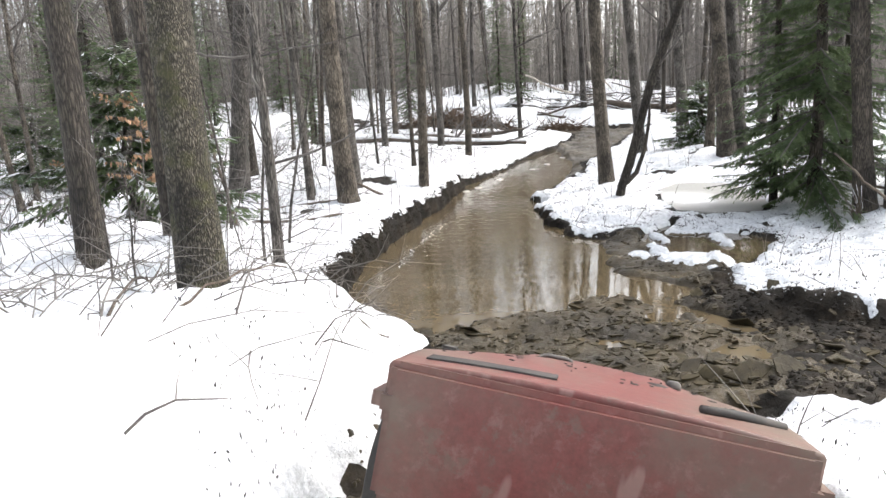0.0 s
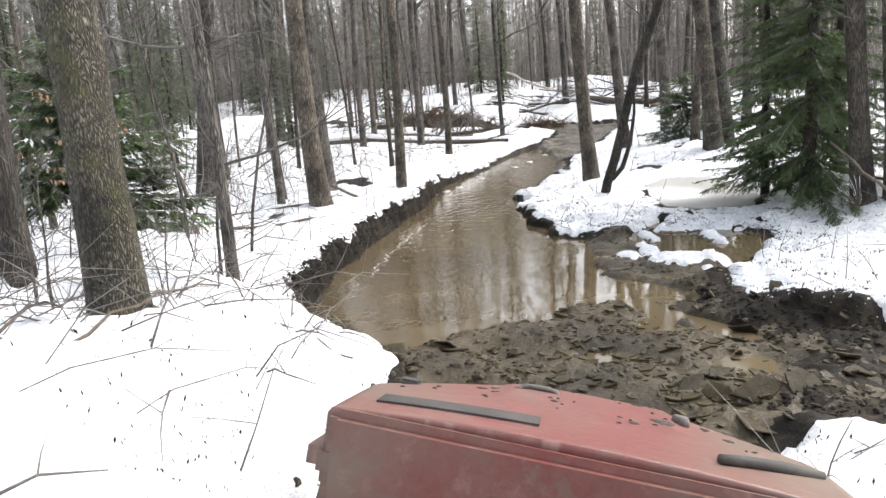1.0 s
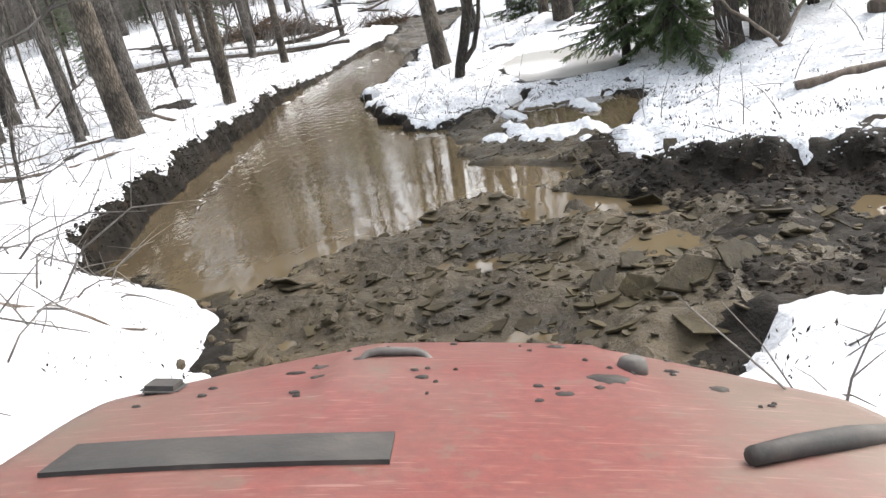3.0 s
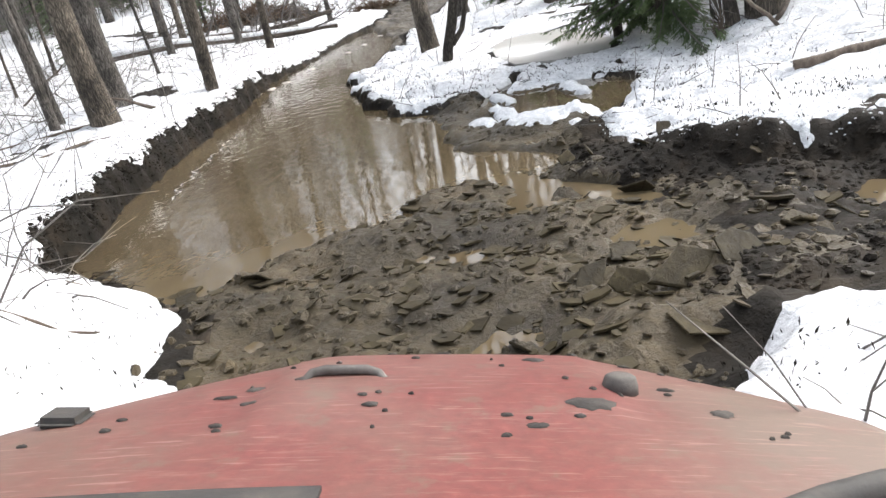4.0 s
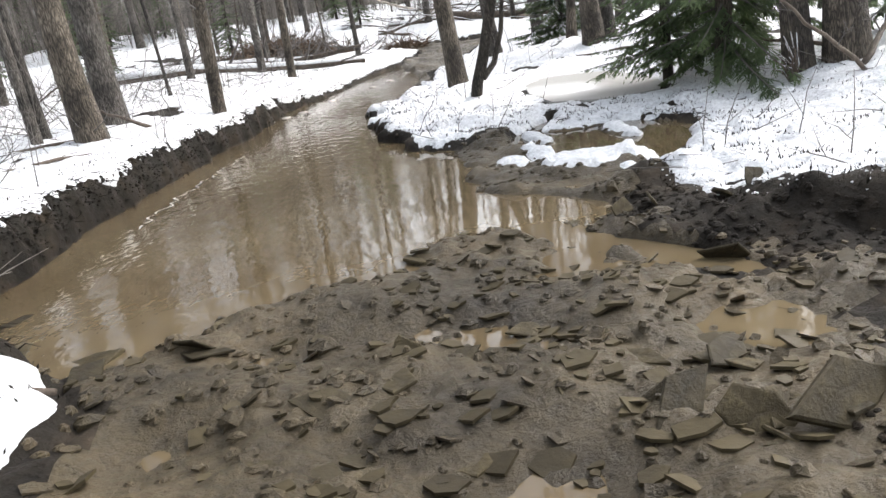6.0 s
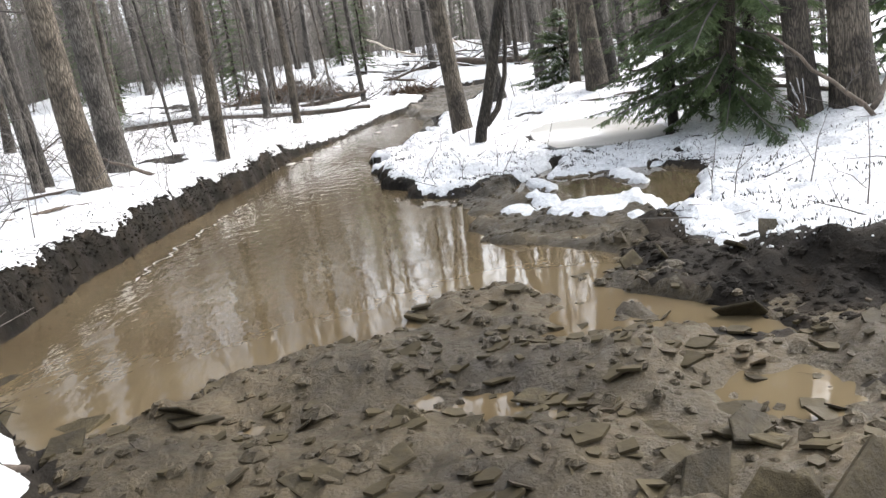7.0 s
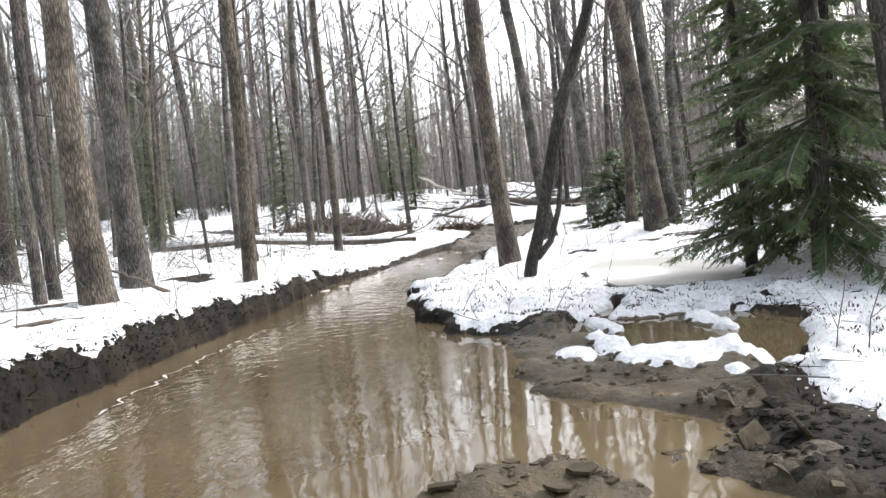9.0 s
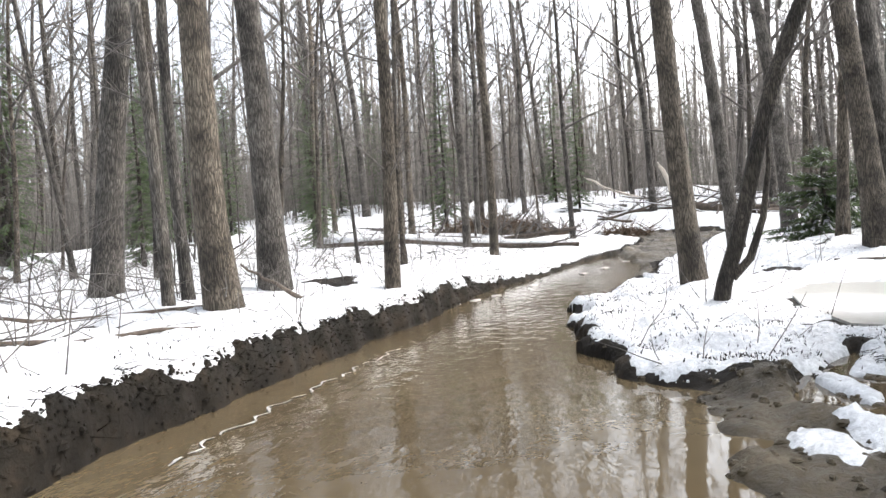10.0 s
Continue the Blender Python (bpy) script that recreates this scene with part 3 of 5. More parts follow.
# black topsoil slumped down from the cut bank
slump = (mid_x > 2.1) & (mid_y > 4.2) & (mid_y < 7.2) & (mid_d > -0.6 + 0.4 * fbm(mid_x, mid_y, 0.5, 3, 101))
foot = np.where((mid_x < 0.3) & (mid_y > 5.5), -0.045, -0.10)
outer = ((mid_d > foot) | slump).ravel()
floor_sheet.data.polygons.foreach_set("material_index", outer.astype(np.int32))
tagged(floor_sheet, "dark wet mud and leaf mould of the forest floor", "ground", kind="structure")
deep = np.maximum.reduce([GS[:-1, :-1], GS[:-1, 1:], GS[1:, 1:], GS[1:, :-1]])
tagged(sheet("snow", GH + GS, deep > -0.03, SNOW), "thin patchy white snow lying on the forest floor", "snow", kind="stuff")

water = Build()
wy = axis([(-1.0, 40, 0.5)])
for y in wy:
    water.v += [(-3.5 if y < 20 else y * 0.16 - 5, y, float(water_level(y))), (6.0 if y < 20 else y * 0.16 + 5, y, float(water_level(y)))]
for i in range(len(wy) - 1):
    water.f.append((2 * i, 2 * i + 1, 2 * i + 3, 2 * i + 2))
tagged(new("water", water.mesh("water", WATER)), "still brown muddy water in the flooded track", "water", kind="structure")

ice = Build()
ring = [Vector((x, y, 0)) for x, y in POND]
mid = sum(ring, Vector()) / len(ring)
ice.v = [(*(mid + (p - mid) * 1.06).xy, 0.125) for p in ring] + [(*(mid + (p - mid) * 1.06).xy, 0.08) for p in ring]
k = len(ring)
ice.f = [tuple(range(k))] + [(i + k, (i + 1) % k + k, (i + 1) % k, i) for i in range(k)]
tagged(new("pond_ice", ice.mesh("pond_ice", ICE, False)), "frozen pond with grey ice partly covered in snow", "ice", kind="structure")

# ---- standing trees near the track ----
NEAR = [
    # name words, x, y, radius, height, lean x, lean y, bark, label
    (-1.25, 3.72, 0.105, 15, -0.022, -0.009, BARK_OAK, "thick mossy trunk with furrowed grey bark beside the track"),
    (-2.92, 5.5, 0.095, 16, -0.005, 0.0, BARK_DARK, "dark straight trunk standing in snow"),
    (-2.6, 6.3, 0.075, 15, -0.02, -0.014, BARK_DARK, "dark straight trunk behind the mossy tree"),
    (-1.56, 6.0, 0.038, 7, -0.003, 0.0, BARK_GREY, "slim young tree on the snowy bank"),
    (-2.85, 12.1, 0.05, 12, -0.014, 0.0, BARK_GREY, "slim grey tree in snow"),
    (-3.0, 12.75, 0.055, 12, -0.014, 0.0, BARK_GREY, "slim grey tree in snow"),
    (-2.15, 11.85, 0.14, 17, -0.042, -0.03, BARK_BROWN, "leaning brown trunk of a twin pair on the bank"),
    (-2.5, 13.9, 0.155, 18, -0.03, -0.03, BARK_GREY, "furrowed grey trunk of a twin pair on the bank"),
    (-1.14, 14.3, 0.085, 15, 0.028, 0.0, BARK_BROWN, "straight young brown tree at the bank's edge"),
    (-0.47, 20.5, 0.08, 15, 0.017, 0.0, BARK_BROWN, "slim brown tree on the snowy bank"),
    (-1.48, 23.9, 0.10, 16, 0.015, 0.0, BARK_GREY, "grey forest tree in snow"),
    (-3.19, 23.0, 0.085, 15, 0.02, 0.0, BARK_GREY, "grey forest tree in snow"),
    (2.51, 14.75, 0.13, 16, -0.065, 0.015, BARK_BROWN, "brown trunk on the snowy spit"),
    (4.4, 21.0, 0.13, 19, -0.10, 0.015, BARK_GREY, "tall grey trunk leaning slightly behind the spit"),
    (6.3, 24.0, 0.17, 19, -0.068, 0.02, BARK_GREY, "tall grey trunk leaning slightly beside the blowdown"),
    (5.7, 17.6, 0.17, 18, -0.06, 0.02, BARK_BROWN, "brown trunk beside the young spruce"),
    (6.12, 17.9, 0.14, 18, -0.05, 0.02, BARK_GREY, "brown trunk of a pair beside the young spruce"),
    (5.2, 9.98, 0.115, 17, -0.05, 0.03, BARK_DARK, "massive dark trunk with snow at its roots"),
    (5.62, 9.85, 0.16, 18, -0.07, 0.0, BARK_BROWN, "massive brown trunk with snow at its roots"),
]
for i, (x, y, r, hgt, lx, ly, mat, label) in enumerate(NEAR):
    t = bare_tree("tree", 100 + i, hgt, r, mat, (lx, ly), limbs=12, first=0.42, sides=16, dead=8 if r < 0.2 else 3, flare=1.4 if r > 0.1 else 1.2)
    t.matrix_basis = stand(x, y)
    tagged(t, label, "tree", "bare trees of the forest")

# the leaning dark tree with a second thin stem from its foot
fork = new("leaning_tree")
fork.matrix_basis = stand(2.55, 13.4)
stem = Build()
stem.tube([(-0.05, 0, -0.2), (0.03, 0, 0.2), (0.16, -0.03, 0.6), (0.27, -0.05, 1.0), (0.40, -0.08, 1.5), (0.60, -0.12, 2.2), (0.95, -0.16, 3.1), (1.2, -0.2, 3.9), (1.7, -0.3, 5.6), (2.1, -0.3, 8), (2.3, -0.3, 11)],
          [0.10, 0.085, 0.08, 0.078, 0.075, 0.08, 0.068, 0.062, 0.05, 0.035, 0.012], 12, 0.25, 4)
add_part("trunk", stem.mesh("trunk", BARK_DARK), fork)
stem = Build()
stem.tube([(0.1, -0.05, 0.25), (0.28, -0.08, 0.45), (0.42, -0.1, 0.85), (0.5, -0.1, 1.35), (0.52, -0.1, 1.9)], [0.045, 0.042, 0.036, 0.028, 0.012], 8, 0.2, 9)
add_part("side_stem", stem.mesh("side_stem", BARK_DARK), fork)
twigs = Build()
rng = random.Random(77)
for q in range(12):
    h = 2.2 + q * 0.7
    limb(twigs, rng, (0.55 + (h - 2.1) * 0.16, -0.15, h), (rng.uniform(-1, 1), rng.uniform(-1, 1), 0.7), 1.6, 0.02, 2)
add_part("crown", twigs.mesh("crown", TWIG), fork, "bare grey twigs and branches")
tagged(fork, "dark crooked tree leaning over the snowy spit", "tree", "bare trees of the forest")

# ---- evergreens ----
near_spruce = spruce_tree("spruce", 5, 11.0, 1.40, 0.09, 2.3, 0.045, reach=0.12, fine=0.055, sprigs=9)
near_spruce.matrix_basis = stand(4.92, 10.9)
tagged(near_spruce, "dark green spruce with dense drooping branches above the snow", "tree", "evergreens")
big = spruce_tree("spruce", 6, 11.5, 1.75, 0.11, 0.8, 0.06)
big.matrix_basis = stand(4.75, 12.0, 130, 0.6)
tagged(big, "dark green spruce with drooping branches above the snow", "tree", "evergreens")
for x, y, turn, size in ((5.9, 12.2, 250, 1.05), (6.9, 10.9, 40, 1.1), (-8.5, 14.5, 10, 0.8), (-11.5, 15.5, 80, 0.95), (-10.0, 18.5, 150, 1.0), (-7.4, 19.0, 220, 0.75), (-13.5, 19.5, 300, 1.1), (-9.0, 12.0, 45, 0.6), (-7.9, 30.8, 60, 1.0), (-3.6, 34.0, 200, 1.1), (-12.0, 27.0, 15, 0.9), (-6.0, 25.5, 100, 0.6), (-9.5, 23.0, 280, 0.8), (-14.5, 24.0, 190, 1.0)):
    copy_thing(big, stand(x, y, turn, size))
young = spruce_tree("young_spruce", 8, 1.5, 1.25, 0.035, 3.0, 0.03, 0.3, 0.09, 0.09, 6)
young.matrix_basis = stand(5.95, 20.6, 0, 1.15)
tagged(young, "small young spruce dusted with snow", "tree", "evergreens")
for x, y, turn, size in ((7.2, 22.4, 90, 0.85), (-4.1, 8.5, 200, 1.25), (-3.7, 9.5, 20, 0.6), (8.0, 17.5, 10, 1.1), (-9.5, 15.0, 70, 1.0)):
    copy_thing(young, stand(x, y, turn, size))

# ---- forest trees further off ----
kinds = [bare_tree("tree", 300 + i, h, r, m, (rng.uniform(-0.03, 0.03), rng.uniform(-0.02, 0.02)), limbs=14, first=0.26, sides=8, dead=14)
         for i, (h, r, m) in enumerate(((17, 0.105, BARK_GREY), (19, 0.145, BARK_GREY), (14, 0.07, BARK_BROWN), (16, 0.10, BARK_DARK), (10, 0.045, BARK_GREY), (11, 0.055, BARK_BROWN)))]
rng = random.Random(12)
taken = [(x, y) for x, y, *_ in NEAR] + [(2.55, 13.4), (4.9, 10.9), (6.4, 21.8)]


def free(x, y, gap):
    return all((x - a) ** 2 + (y - b) ** 2 > gap * gap for a, b in taken)


placed = 0
tries = 0
while placed < 170 and tries < 20000:
    tries += 1
    ang = rng.uniform(-0.85, 0.85)
    dist = 12 + 50 * rng.random() ** 0.8
    x, y = dist * math.sin(ang), dist * math.cos(ang)
    if channel_gap(x, y) < 0.9 or not free(x, y, 1.3) or (0.7 < x < 6.0 and y < 19) or (x > 2 and y < 17 and x < 9):
        continue
    if -2.6 < x < 1 and y < 22:
        continue
    taken.append((x, y))
    k = kinds[placed % 6]
    m = stand(x, y, rng.uniform(0, 360), rng.uniform(0.75, 1.2)) @ pose(0, 0, 0, rng.gauss(0, 2.5), rng.gauss(0, 2.5), 0)
    if placed < 6:
        k.matrix_basis = m
        tagged(k, "bare forest tree with grey-brown bark standing in snow", "tree", "bare trees of the forest")
    else:
        copy_thing(k, m)
    placed += 1
for q in range(64):
    ang = rng.uniform(-0.8, 0.1) if q % 4 else rng.uniform(0.3, 0.75)
    dist = rng.uniform(11, 36)
    x, y = dist * math.sin(ang), dist * math.cos(ang)
    if channel_gap(x, y) < 0.8 or not free(x, y, 0.8) or (x > 0 and y < 19):
        continue
    taken.append((x, y))
    copy_thing(kinds[4 + q % 2], stand(x, y, rng.uniform(0, 360), rng.uniform(0.5, 0.9)) @ pose(0, 0, 0, rng.gauss(0, 3.5), rng.gauss(0, 3.5), 0))
for q in range(46):
    ang = rng.uniform(0.9, 2 * math.pi - 0.9)
    dist = rng.uniform(7, 34)
    copy_thing(kinds[q % 6], stand(dist * math.sin(ang), dist * math.cos(ang), rng.uniform(0, 360), rng.uniform(0.8, 1.2)))

far = Build()
for q in range(900):
    ang = rng.uniform(-0.85, 0.85)
    dist = rng.uniform(52, 120)
    x, y = dist * math.sin(ang), dist * math.cos(ang)
    z = ground_at(x, y)
    h = rng.uniform(12, 19)
    r = rng.uniform(0.07, 0.2)
    lx, ly = rng.uniform(-0.05, 0.05), rng.uniform(-0.05, 0.05)
    line = [(x + lx * h * t + 0.1 * math.sin(7 * t + q), y + ly * h * t, z - 0.3 + h * t) for t in (0, 0.25, 0.5, 0.75, 1)]
    far.tube(line, [r * 1.15, r, r * 0.8, r * 0.5, 0.02], 5)
    for s in range(15):
        t = rng.uniform(0.2, 0.97)
        i = min(int(t * 4), 3)
        at = Vector(line[i]).lerp(Vector(line[i + 1]), t * 4 - i)
        a = rng.uniform(0, 6.28)
        head = Vector((math.cos(a), math.sin(a), rng.uniform(0.4, 1.4)))
        length = rng.uniform(1.2, 3.6) * (1.15 - t)
        tip = wander(rng, at, head, length, 2, 0.25)
        far.tube(tip, [r * 0.42, r * 0.26, 0.010], 3)
        for w in range(4):
            s0 = tip[1].lerp(tip[2], rng.random())
            far.tube([s0, s0 + Vector((rng.uniform(-1, 1), rng.uniform(-1, 1), rng.uniform(0.1, 1.2))) * length * 0.4], [0.028, 0.010], 3)
for q in range(7800):
    ang = rng.uniform(-0.85, 0.85)
    dist = rng.uniform(43, 88) if abs(ang + 0.1) < 0.45 or q % 3 else rng.uniform(28, 60)
    x, y = dist * math.sin(ang), dist * math.cos(ang)
    if dist < 45 and channel_gap(x, y) < 1.0:
        continue
    z = ground_at(x, y)
    h = 1.2 + 8.0 * rng.random() ** 1.4
    r = 0.008 + 0.0022 * h
    line = wander(rng, (x, y, z - 0.1), (rng.uniform(-0.15, 0.15), rng.uniform(-0.15, 0.15), 1), h, 2, 0.08)
    far.tube(line, [r, r * 0.7, 0.005], 3)
    for s in range(7):
        s0 = line[0].lerp(line[2], rng.uniform(0.2, 1.0))
        far.tube([s0, s0 + Vector((rng.uniform(-1, 1), rng.uniform(-1, 1), rng.uniform(0.0, 1.1))) * rng.uniform(0.3, 0.5) * h ** 0.7], [0.012, 0.005], 3)
tagged(new("far_woods", far.mesh("far_woods", FARWOOD)), "dense grey-brown bare woods on the rise behind, coloured paler for haze", "woods", kind="stuff")
for q in range(22):
    ang = rng.uniform(-0.55, 0.4)
    dist = rng.uniform(38, 70)
    copy_thing(big, stand(dist * math.sin(ang), dist * math.cos(ang), rng.uniform(0, 360), rng.uniform(0.9, 1.35)))

# ---- saplings and brush ----
def sapling(seed, height):
    r = random.Random(seed)
    stem, b = Build(), Build()
    line = wander(r, (0, 0, -0.1), (r.uniform(-0.15, 0.15), r.uniform(-0.15, 0.15), 1), height, 6, 0.10, 0.02)
    stem.tube(line, [0.016 * (1 - i / 7) + 0.003 for i in range(7)], 5)
    for k in range(9):
        t = r.uniform(1.2, 5.9)
        at = line[int(t)].lerp(line[int(t) + 1], t - int(t))
        a = r.uniform(0, 6.28)
        limb(b, r, at, (math.cos(a), math.sin(a), r.uniform(0.3, 1.2)), r.uniform(0.25, 0.8), 0.007, 1)
    return stem, b


shoots = []
for i, h in enumerate((1.2, 1.8, 2.6, 3.6)):
    o = new("sapling")
    stem, shoot = sapling(500 + i, h)
    add_part("stem", stem.mesh("stem", BARK_GREY), o)
    add_part("crown", shoot.mesh("crown", TWIG), o, "fine bare twigs")
    tagged(o, "thin leafless sapling poking through the snow", "sapling", "saplings in the snow")
    shoots.append(o)
for i, (x, y, turn, size) in enumerate(((-1.42, 5.68, 20, 0.45), (-2.71, 7.96, 90, 1.1), (-2.09, 8.02, 200, 1.0), (-1.95, 4.3, 10, 0.5), (-2.5, 5.0, 130, 0.55), (-2.0, 6.9, 250, 0.9), (-1.45, 4.6, 60, 0.3))):
    copy_thing(shoots[1 + i % 3], stand(x, y, turn, size))
placed = 0
while placed < 20:
    x, y = rng.uniform(-7, -0.9), rng.uniform(3.6, 11)
    if channel_gap(x, y) < 0.35:
        continue
    m = stand(x, y, rng.uniform(0, 360), rng.uniform(0.35, 0.7))
    if placed < 4:
        shoots[placed].matrix_basis = m
    else:
        copy_thing(shoots[placed % 3], m)
    placed += 1
while placed < 215:
    ang = rng.uniform(-0.8, 0.75)
    dist = 5 + 34 * rng.random() ** 0.9
    x, y = dist * math.sin(ang), dist * math.cos(ang)
    if channel_gap(x, y) < 0.5 or (x > 0.8 and y < 13) or pond_gap(x, y) < 0.3 or (x > 0 and rng.random() < 0.5):
        continue
    m = stand(x, y, rng.uniform(0, 360), rng.uniform(0.7, 1.2))
    if placed < 4:
        shoots[placed].matrix_basis = m
    else:
        copy_thing(shoots[placed % 4], m)
    placed += 1

# ---- fallen wood ----
def log(name, a, b, radius, mat, label, category="log", group="", seed=1, snowy=False, forks=0, lift=0.0):
    """A fallen trunk or branch from a to b, lying on the ground."""
    r = random.Random(seed)
    pa, pb = Vector((*a, 0)), Vector((*b, 0))
    root = new(name)
    root.matrix_basis = pose(*a, ground_at(*a))
    z0 = ground_at(*a)
    n = 7
    line = []
    for i in range(n + 1):
        t = i / n
        p = pa.lerp(pb, t)
        wob = min(0.16, radius * 1.3)
        line.append(Vector((p.x - a[0] + r.uniform(-1, 1) * wob, p.y - a[1] + r.uniform(-1, 1) * wob, ground_at(p.x, p.y) - z0 + radius * 0.75 + lift * t + 0.02)))
    radii = [radius * (1 - 0.45 * i / n) for i in range(n + 1)]
    w = Build()
    w.tube(line, radii, 9, 0.25, seed)
    add_part("stem", w.mesh("stem", mat), root)
    if forks:
        c = Build()
        for k in range(forks):
            i = r.randint(2, n - 1)
            limb(c, r, line[i], (r.uniform(-1, 1), r.uniform(-1, 1), r.uniform(0, 0.8)), r.uniform(0.4, 1.0) * (pb - pa).length * 0.35, radii[i] * 0.4, 2)
        add_part("crown", c.mesh("crown", TWIG), root, "broken bare side branches")
    if snowy:
        c = Build()
        c.tube([p + Vector((0, 0, q * 0.6)) for p, q in zip(line, radii)], [q * 0.85 for q in radii], 8, 0.5, seed + 3)
        add_part("snow_cover", c.mesh("snow_cover", SNOW), root, "strip of snow along the top")
    return tagged(root, label, category, group)


LOGS = "fallen logs in the snow"
log("fallen_log", (-5.2, 23.9), (1.3, 25.6), 0.14, DEADWOOD, "long fallen log with snow along its top", group=LOGS, seed=3, snowy=True, forks=4)
log("fallen_log", (-3.2, 25.9), (0.2, 27.6), 0.13, DEADWOOD, "decaying brown log lying behind the bank", group=LOGS, seed=4, forks=9, snowy=True)
log("fallen_log", (-1.8, 27.4), (1.3, 26.2), 0.09, DEADWOOD, "decaying brown log lying behind the bank", group=LOGS, seed=5, forks=9, lift=0.4)
log("fallen_log", (5.7, 36.7), (9.9, 35.5), 0.20, DEADWOOD, "dark rotten log across the forest floor", group=LOGS, seed=6, forks=5)
log("fallen_log", (3.0, 38.5), (7.6, 36.4), 0.09, DEADWOOD, "blown-down tree with broken branches", group=LOGS, seed=7, forks=9, snowy=True)
log("fallen_log", (2.4, 36.2), (6.6, 38.2), 0.07, DEADWOOD, "blown-down tree with broken branches", group=LOGS, seed=8, forks=8, lift=0.5, snowy=True)
log("fallen_log", (8.2, 34.2), (10.5, 37.0), 0.11, DEADWOOD, "blown-down tree with broken branches", group=LOGS, seed=9, forks=6)
log("fallen_log", (5.7, 41.0), (2.0, 41.4), 0.075, FRESHWOOD, "pale barkless trunk arching down beside the snag", group=LOGS, seed=21, forks=4, lift=1.2)
tangle = random.Random(77)
for q in range(20):
    x, y = tangle.uniform(3.2, 10.0), tangle.uniform(35.4, 41.5)
    a, L = tangle.uniform(-0.6, 0.6) + math.pi * (q % 2), tangle.uniform(1.2, 3.4)
    log("fallen_log", (x, y), (x + L * math.cos(a), y + L * math.sin(a)), tangle.uniform(0.025, 0.06), DEADWOOD, "broken limb in a tangle of blown-down trees", group=LOGS, seed=300 + q, forks=tangle.choice((1, 2, 4)), lift=tangle.choice((0, 0.2, 0.5, 0.8)), snowy=q % 3 < 2)
log("fallen_log", (4.28, 7.42), (5.7, 6.95), 0.05, DEADWOOD, "short dark log on the snow", group=LOGS, seed=10)
log("fallen_log", (6.4, 9.2), (8.4, 8.8), 0.10, DEADWOOD, "short dark log on the snow", group=LOGS, seed=11)
BRANCHES = "fallen branches in the snow"
log("fallen_branch", (-3.7, 10.9), (-2.2, 12.1), 0.035, DEADWOOD, "fallen grey branch lying on the snowy bank", "branch", BRANCHES, seed=12, forks=1)
log("fallen_branch", (-3.1, 9.8), (-1.73, 11.05), 0.028, DEADWOOD, "fallen grey branch lying on the snowy bank", "branch", BRANCHES, seed=13, forks=1)
log("fallen_branch", (-0.85, 5.75), (-0.28, 5.42), 0.022, DEADWOOD, "short muddy stick jutting from the snow", "branch", BRANCHES, seed=14)
log("fallen_branch", (-0.95, 4.6), (-0.45, 5.15), 0.012, DEADWOOD, "short muddy stick jutting from the snow", "branch", BRANCHES, seed=15)
log("fallen_branch", (-3.05, 9.1), (-3.9, 10.6), 0.035, DEADWOOD, "broken pole propped up in the snow", "branch", BRANCHES, seed=16, forks=2, lift=1.3)
log("fallen_branch", (-1.33, 2.85), (-1.75, 4.3), 0.008, DEADWOOD, "bent dead branch rising from the snow", "branch", BRANCHES, seed=19, forks=1, lift=0.25)
log("fallen_branch", (-1.12, 3.0), (-0.86, 3.9), 0.007, DEADWOOD, "bent dead branch rising from the snow", "branch", BRANCHES, seed=20, forks=1, lift=0.2)
log("fallen_branch", (5.34, 9.2), (4.55, 9.5), 0.022, DEADWOOD, "dead pole leaning against the big trunks", "branch", BRANCHES, seed=17, forks=2, lift=1.0)
log("fallen_branch", (5.4, 9.3), (6.4, 10.2), 0.03, DEADWOOD, "bent branch leaning on the big trunks", "branch", BRANCHES, seed=18, forks=2, lift=0.35)
spray = new("snowy_branch")
spray.matrix_basis = stand(4.98, 9.72)
w, c = Build(), Build()
fan = random.Random(81)
for q in range(11):
    side = -0.32 + 0.04 * q + fan.uniform(-0.03, 0.03)
    tip = Vector((side, fan.uniform(-0.1, 0.1), fan.uniform(0.25, 0.62) - 0.5 * abs(side + 0.1)))
    line = [Vector((0, 0, -0.02)), tip * 0.45 + Vector((0.03, 0, 0.06)), tip]
    w.tube(line, [0.010, 0.007, 0.003], 5)
    c.tube([p + Vector((0, 0, 0.007)) for p in (line[0].lerp(line[1], 0.4), line[1], tip * 0.9)], [0.004, 0.006, 0.003], 5, 0.5, q)
add_part("twigs", w.mesh("twigs", DEADWOOD), spray)
add_part("snow_cover", c.mesh("snow_cover", SNOW), spray, "snow clinging to the twigs")
tagged(spray, "broken branch fan coated in snow beside the trunks", "branch")
rng = random.Random(31)
for q in range(46):
    ang = rng.uniform(-0.75, 0.7)
    dist = rng.uniform(9, 36)
    x, y = dist * math.sin(ang), dist * math.cos(ang)
    a = rng.uniform(0, 6.28)
    L = rng.uniform(0.8, 3.0)
    x2, y2 = x + L * math.cos(a), y + L * math.sin(a)
    if min(channel_gap(x, y), channel_gap(x2, y2)) < 0.35 or min(pond_gap(x, y), pond_gap(x2, y2)) < 0.2:
        continue
    log("fallen_branch", (x, y), (x2, y2), rng.uniform(0.012, 0.045), DEADWOOD, "fallen branch half buried in snow", "branch", BRANCHES, seed=200 + q, forks=rng.choice((0, 1, 2)), lift=rng.choice((0, 0, 0.3, 0.6)), snowy=rng.random() < 0.3)

